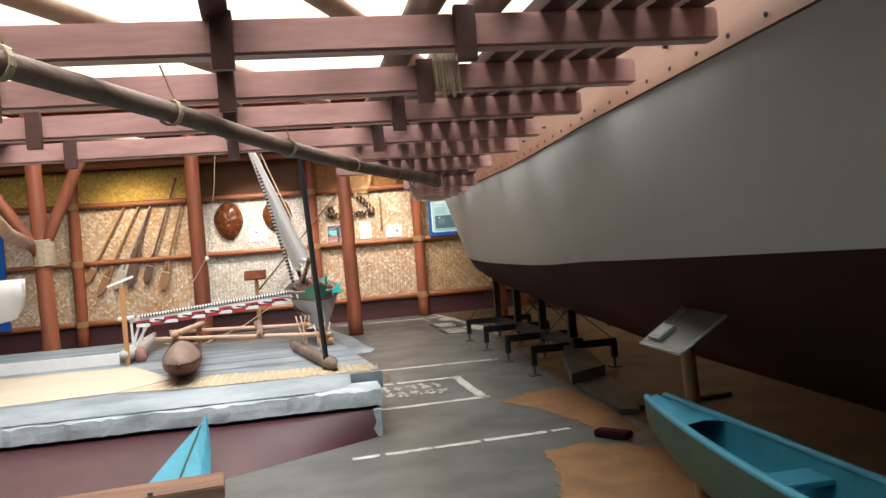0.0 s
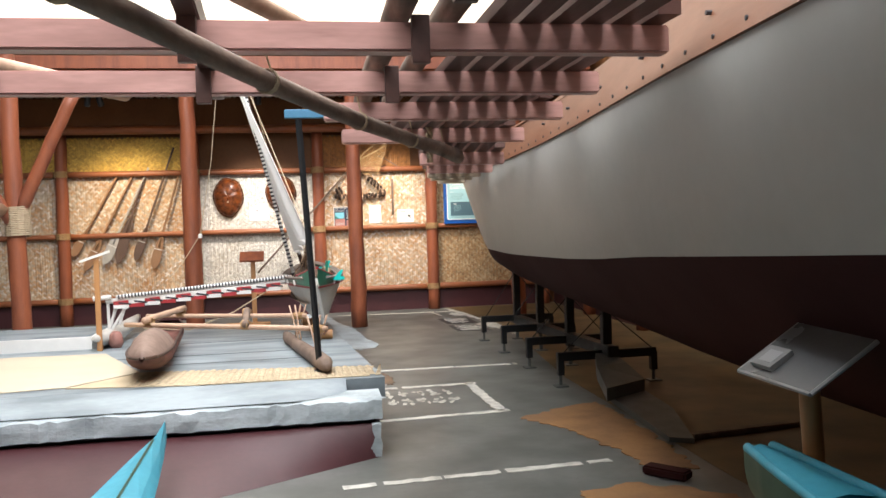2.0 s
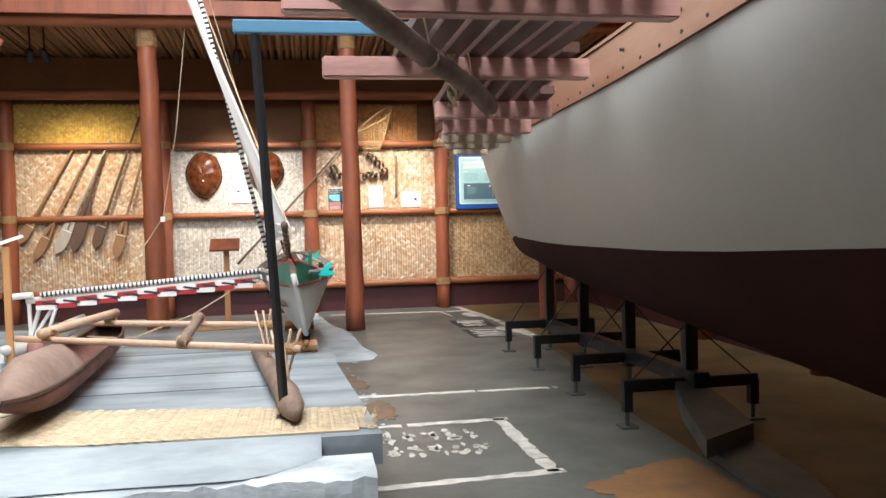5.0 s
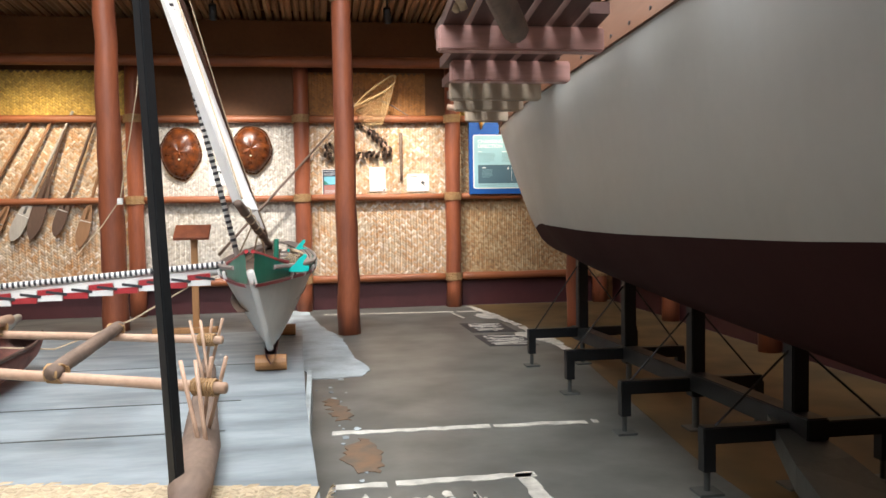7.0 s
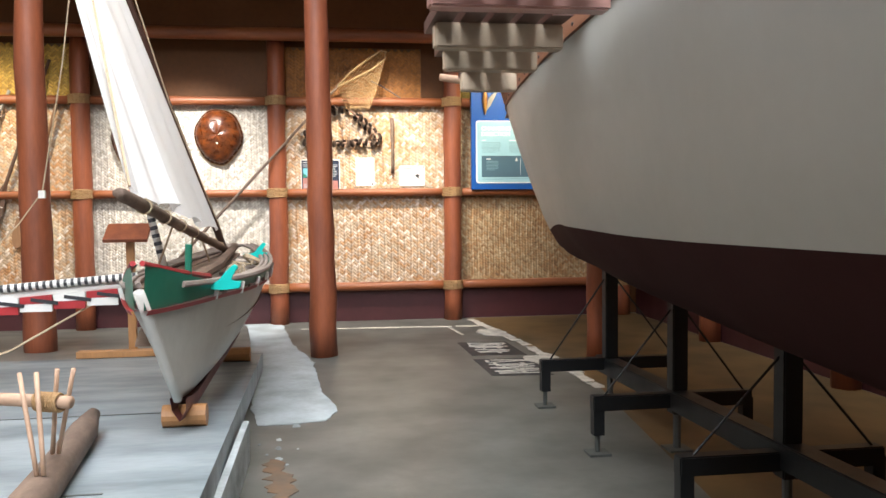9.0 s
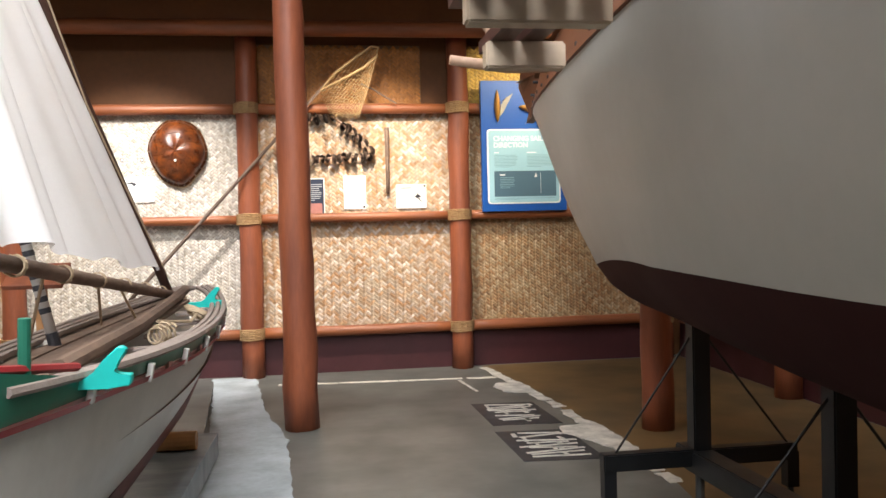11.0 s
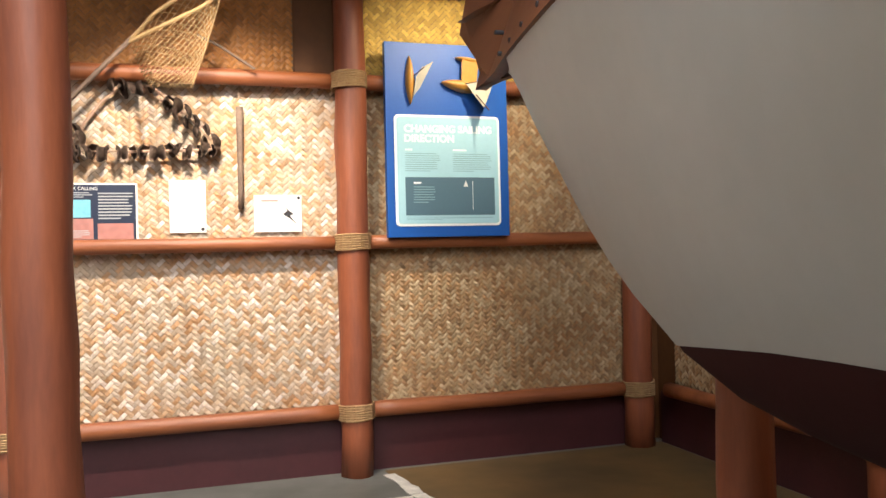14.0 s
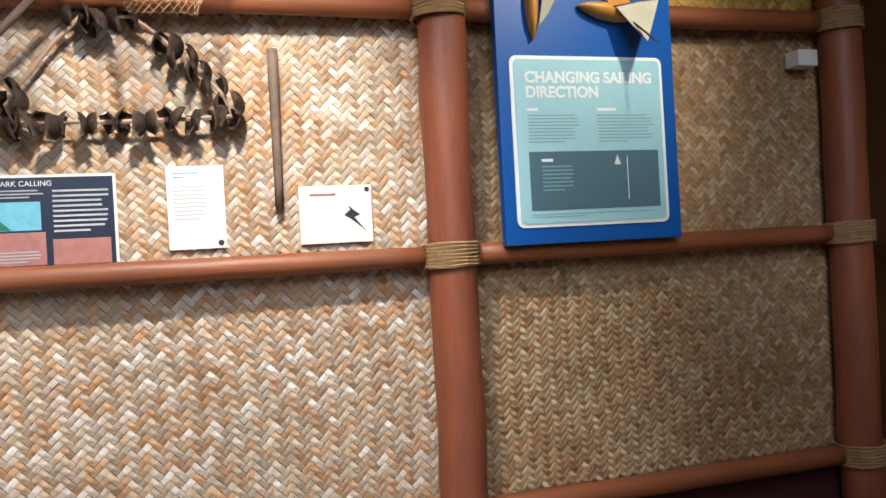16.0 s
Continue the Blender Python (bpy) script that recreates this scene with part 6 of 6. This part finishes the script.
# floats and jugs beside the plinth
t = thing("clay_jar", (-1.48, 10.35, plat(10.35)), "small brown jar on the platform", "jar")
part("body", tube(bmesh.new(), [(-1.47, 10.3, plat(10.3)), (-1.47, 10.3, plat(10.3) + 0.05), (-1.47, 10.3, plat(10.3) + 0.14), (-1.47, 10.3, plat(10.3) + 0.17)], [0.05, 0.075, 0.06, 0.035], 14), "log_red", t, smooth=True)

# brown wooden lectern behind the canoe
t = thing("wooden_lectern", (-0.2, 12.75, plat(12.7)), "orange-brown wooden caption lectern with a slanted top", "lectern")
part("post", bar(bmesh.new(), (-0.2, 12.75, plat(12.7) + 0.02), (-0.2, 12.75, 1.05), 0.06, 0.04, 0.004), "pine", t)
part("top", boxm((-0.21, 12.72, 1.08), (0.32, 0.22, 0.03), (32, 0, 0), 0.005), "redwood", t, "dark slanted top")
part("foot", boxm((-0.28, 12.62, plat(12.6) + 0.03), (0.58, 0.09, 0.05), bev=0.006), "pine", t)

# cord with a white tag from the pillar
t = thing("tag_cord", (-0.9, 13.0, 1.38), "thin cord with a white tag beside the pillar", "cord")
part("cord", tube(bmesh.new(), [(-0.6, 13.12, 3.6), (-0.72, 13.0, 2.4), (-0.9, 13.0, 1.40), (-1.05, 12.9, 1.15), (-1.2, 12.6, 0.9)], 0.006, 5), "rope", t)
part("tag", boxm((-0.9, 12.99, 1.38), (0.05, 0.03, 0.06), bev=0.004), "card", t)

# ---- sign beside the hull ----
t = thing("lectern_sign", (2.1, 3.95, 0), "slanted grey acrylic sign on a wooden post", "sign")
c = Vector((2.086, 3.875, 0.944))
ax = Vector((math.cos(-1.59), math.sin(-1.59), 0))
ay = Vector((math.cos(0.575), 0.0, math.sin(0.575)))
nz = Vector((-math.sin(0.575), 0, math.cos(0.575)))


def on_sign(u, v, h=0.0):
    return c + ax * u + ay * v + nz * h


def sign_sheet(u0, u1, v0, v1, h, d):
    return outline_prism(bmesh.new(), [on_sign(u0, v0, h), on_sign(u1, v0, h), on_sign(u1, v1, h), on_sign(u0, v1, h)], nz * d)


part("plate", sign_sheet(-0.215, 0.215, -0.145, 0.145, 0.0, 0.012), "acrylic", t, "grey acrylic plate")
bm = bmesh.new()
for u0, v0, u1, v1 in ((-0.215, -0.145, 0.215, -0.145), (0.215, -0.145, 0.215, 0.145), (0.215, 0.145, -0.215, 0.145), (-0.215, 0.145, -0.215, -0.145)):
    tube(bm, [on_sign(u0, v0, 0.006), on_sign(u1, v1, 0.006)], 0.008, 6)
part("edge", bm, "sign_grey", t, "pale polished edge")
part("booklet", sign_sheet(-0.17, -0.04, -0.11, -0.01, 0.013, 0.018), "sign_grey", t, "small pale booklet")
part("booklet_picture", sign_sheet(-0.14, -0.06, -0.09, -0.03, 0.0315, 0.001), "grey_text", t)
part("post", pole((c.x + 0.05, c.y, 0.0), (c.x + 0.02, c.y + 0.02, c.z - 0.01), 0.037, 0.034, 6, 0.05, seed=99), "pine", t, "round varnished wooden post", smooth=True)


# ---- small painted canoes at the start of the walk ----
def small_canoe(name, tip, tail, width, depth, z, out_mat, in_mat, label, seats):
    a, b = Vector((*tip, z)), Vector((*tail, z))
    d = (b - a)
    L = d.length
    d.normalize()
    n = Vector((-d.y, d.x, 0))
    t = thing(name, (a + b) / 2 + Vector((0, 0, -depth)), label, "boat", "small painted canoes")
    outer, inner = [], []
    for i in range(25):
        u = i / 24
        half = width / 2 * math.sin(math.pi * (0.05 + 0.9 * u)) ** 0.6
        zt_ = z + 0.05 * abs(2 * u - 1) ** 2.5
        p = a + d * L * u
        dep = depth * (1 - 0.45 * abs(2 * u - 1) ** 4)
        outer.append([p + n * half * math.cos(q) + Vector((0, 0, zt_ - z - dep * abs(math.sin(q)) ** 0.8)) for q in [math.pi * k / 12 for k in range(13)]])
        inner.append([p + n * max(0.005, half - 0.03) * math.cos(q) + Vector((0, 0, zt_ - z + 0.004 - (dep - 0.03) * abs(math.sin(q)) ** 0.8)) for q in [math.pi * k / 12 for k in range(13)]])
    bm = bmesh.new()
    vs = grid_surface(bm, outer)
    bm.faces.new(vs[0])
    part("hull", bm, out_mat, t, smooth=True)
    bm = bmesh.new()
    vs = grid_surface(bm, inner)
    part("inside", bm, in_mat, t, "sky blue painted inside", smooth=True)
    for s in (0, 12):
        part("rim", tube(bmesh.new(), [(outer[i][s] + inner[i][s]) / 2 + Vector((0, 0, 0.004)) for i in range(25)], 0.017, 8), in_mat, t, "sky blue rim", smooth=True)
    bm = bmesh.new()
    rows = [[inner[i][0], (inner[i][0] + inner[i][12]) / 2 + Vector((0, 0, 0.012)), inner[i][12]] for i in range(4)]
    grid_surface(bm, rows)
    part("fore_deck", bm, in_mat, t, smooth=True)
    for u in seats:
        p = a + d * L * u
        half = width / 2 * math.sin(math.pi * (0.05 + 0.9 * u)) ** 0.6 - 0.03
        bm = bmesh.new()
        bar(bm, p - n * half + Vector((0, 0, -0.05)), p + n * half + Vector((0, 0, -0.05)), 0.16, 0.02, 0.004)
        part("seat", bm, in_mat, t)
    for u in (0.2, 0.8):
        p = a + d * L * u
        bm = bmesh.new()
        bar(bm, p - n * 0.18 + Vector((0, 0, -z + 0.06)), p + n * 0.18 + Vector((0, 0, -z + 0.06)), 0.1, 0.12, 0.008)
        part("rest_block", bm, "old_wood", t)
        for s in (-1, 1):
            bm = bmesh.new()
            bar(bm, p + n * 0.1 * s + Vector((0, 0, -z + 0.12)), p + n * 0.08 * s + Vector((0, 0, -depth * 0.93)), 0.04, 0.05)
            part("rest_prop", bm, "old_wood", t)
    return t


small_canoe("painted_canoe", (1.975, 3.98), (1.935, 0.2), 0.37, 0.32, 0.57, "dark_green", "sky_blue", "small dark green canoe with sky blue inside and rim", (0.28, 0.5, 0.75))
# turquoise-blue prow on the other side, with a plank across
t = thing("blue_prow", (-0.4, 4.2, 0), "sky blue pointed canoe prow with a brown plank", "boat")
rows = []
for i in range(9):
    u = i / 8
    y = 6.12 - 3.4 * u
    xm = -0.335 + 0.06 * u
    w = 0.005 + 0.20 * min(1, u * 1.35) ** 0.8
    z0 = 0.36 - 0.02 * u
    rows.append([(xm - w * 1.25 - 0.02 * u, y, z0 - 0.02), (xm - w * 0.6, y, z0 - 0.0), (xm, y, z0 + 0.028), (xm + w * 0.6, y, z0 - 0.01), (xm + w * 0.95, y, z0 - 0.06), (xm + w * 0.6, y, max(0.0, z0 - 0.26 * min(1, 0.35 + u))), (xm - w * 0.7, y, max(0.0, z0 - 0.26 * min(1, 0.35 + u))), (xm - w * 1.25 - 0.02 * u, y, z0 - 0.03)])
bm = bmesh.new()
vs = grid_surface(bm, rows)
bm.faces.new(vs[0][:-1])
part("hull", bm, "sky_blue", t)
part("crease", tube(bmesh.new(), [(rows[i][2][0], rows[i][2][1], rows[i][2][2] + 0.002) for i in range(1, 6)], 0.006, 5), "dark_green", t, "dark seam line")
part("plank", bar(bmesh.new(), (-0.06, 4.12, 0.43), (-2.3, 3.95, 0.40), 0.24, 0.06, 0.006), "old_plank", t, "worn brown plank")
part("plank_nail", tube(bmesh.new(), [(-0.36, 4.0, 0.455), (-0.36, 4.0, 0.47)], 0.012, 8), "grey_steel", t)
for x in (-0.75, -2.1):
    part("leg", bar(bmesh.new(), (x, 4.05, 0.0), (x, 4.05, 0.39), 0.07, 0.07), "old_plank", t)

# white hulled canoe at the far side of the platform
t = thing("white_canoe", (-3.4, 8.6, plat(8.6)), "white painted canoe hull on a pine trestle", "boat")
rows = []
for i in range(13):
    u = i / 12
    x = -2.14 - 2.6 * u
    half = 0.24 * min(1, 0.12 + u * 1.6) ** 0.7
    zt_, zb = 1.36, 0.98 - 0.22 * min(1, u * 2.2)
    rows.append([(x + 0.16 * (1 - abs(math.cos(q))) * -0.8, 8.55 + half * math.cos(q), zt_ - (zt_ - zb) * abs(math.sin(q)) ** 0.75) for q in [math.pi * k / 10 for k in range(11)]])
bm = bmesh.new()
vs = grid_surface(bm, rows)
bm.faces.new(vs[0])
bmesh.ops.solidify(bm, geom=bm.faces[:], thickness=0.012)
part("hull", bm, "white", t, smooth=True)
for x in (-2.75, -4.2):
    part("trestle", boxm((x, 8.55, (plat(8.55) + 0.80) / 2), (0.08, 0.4, 0.80 - plat(8.55)), bev=0.006), "pine", t)
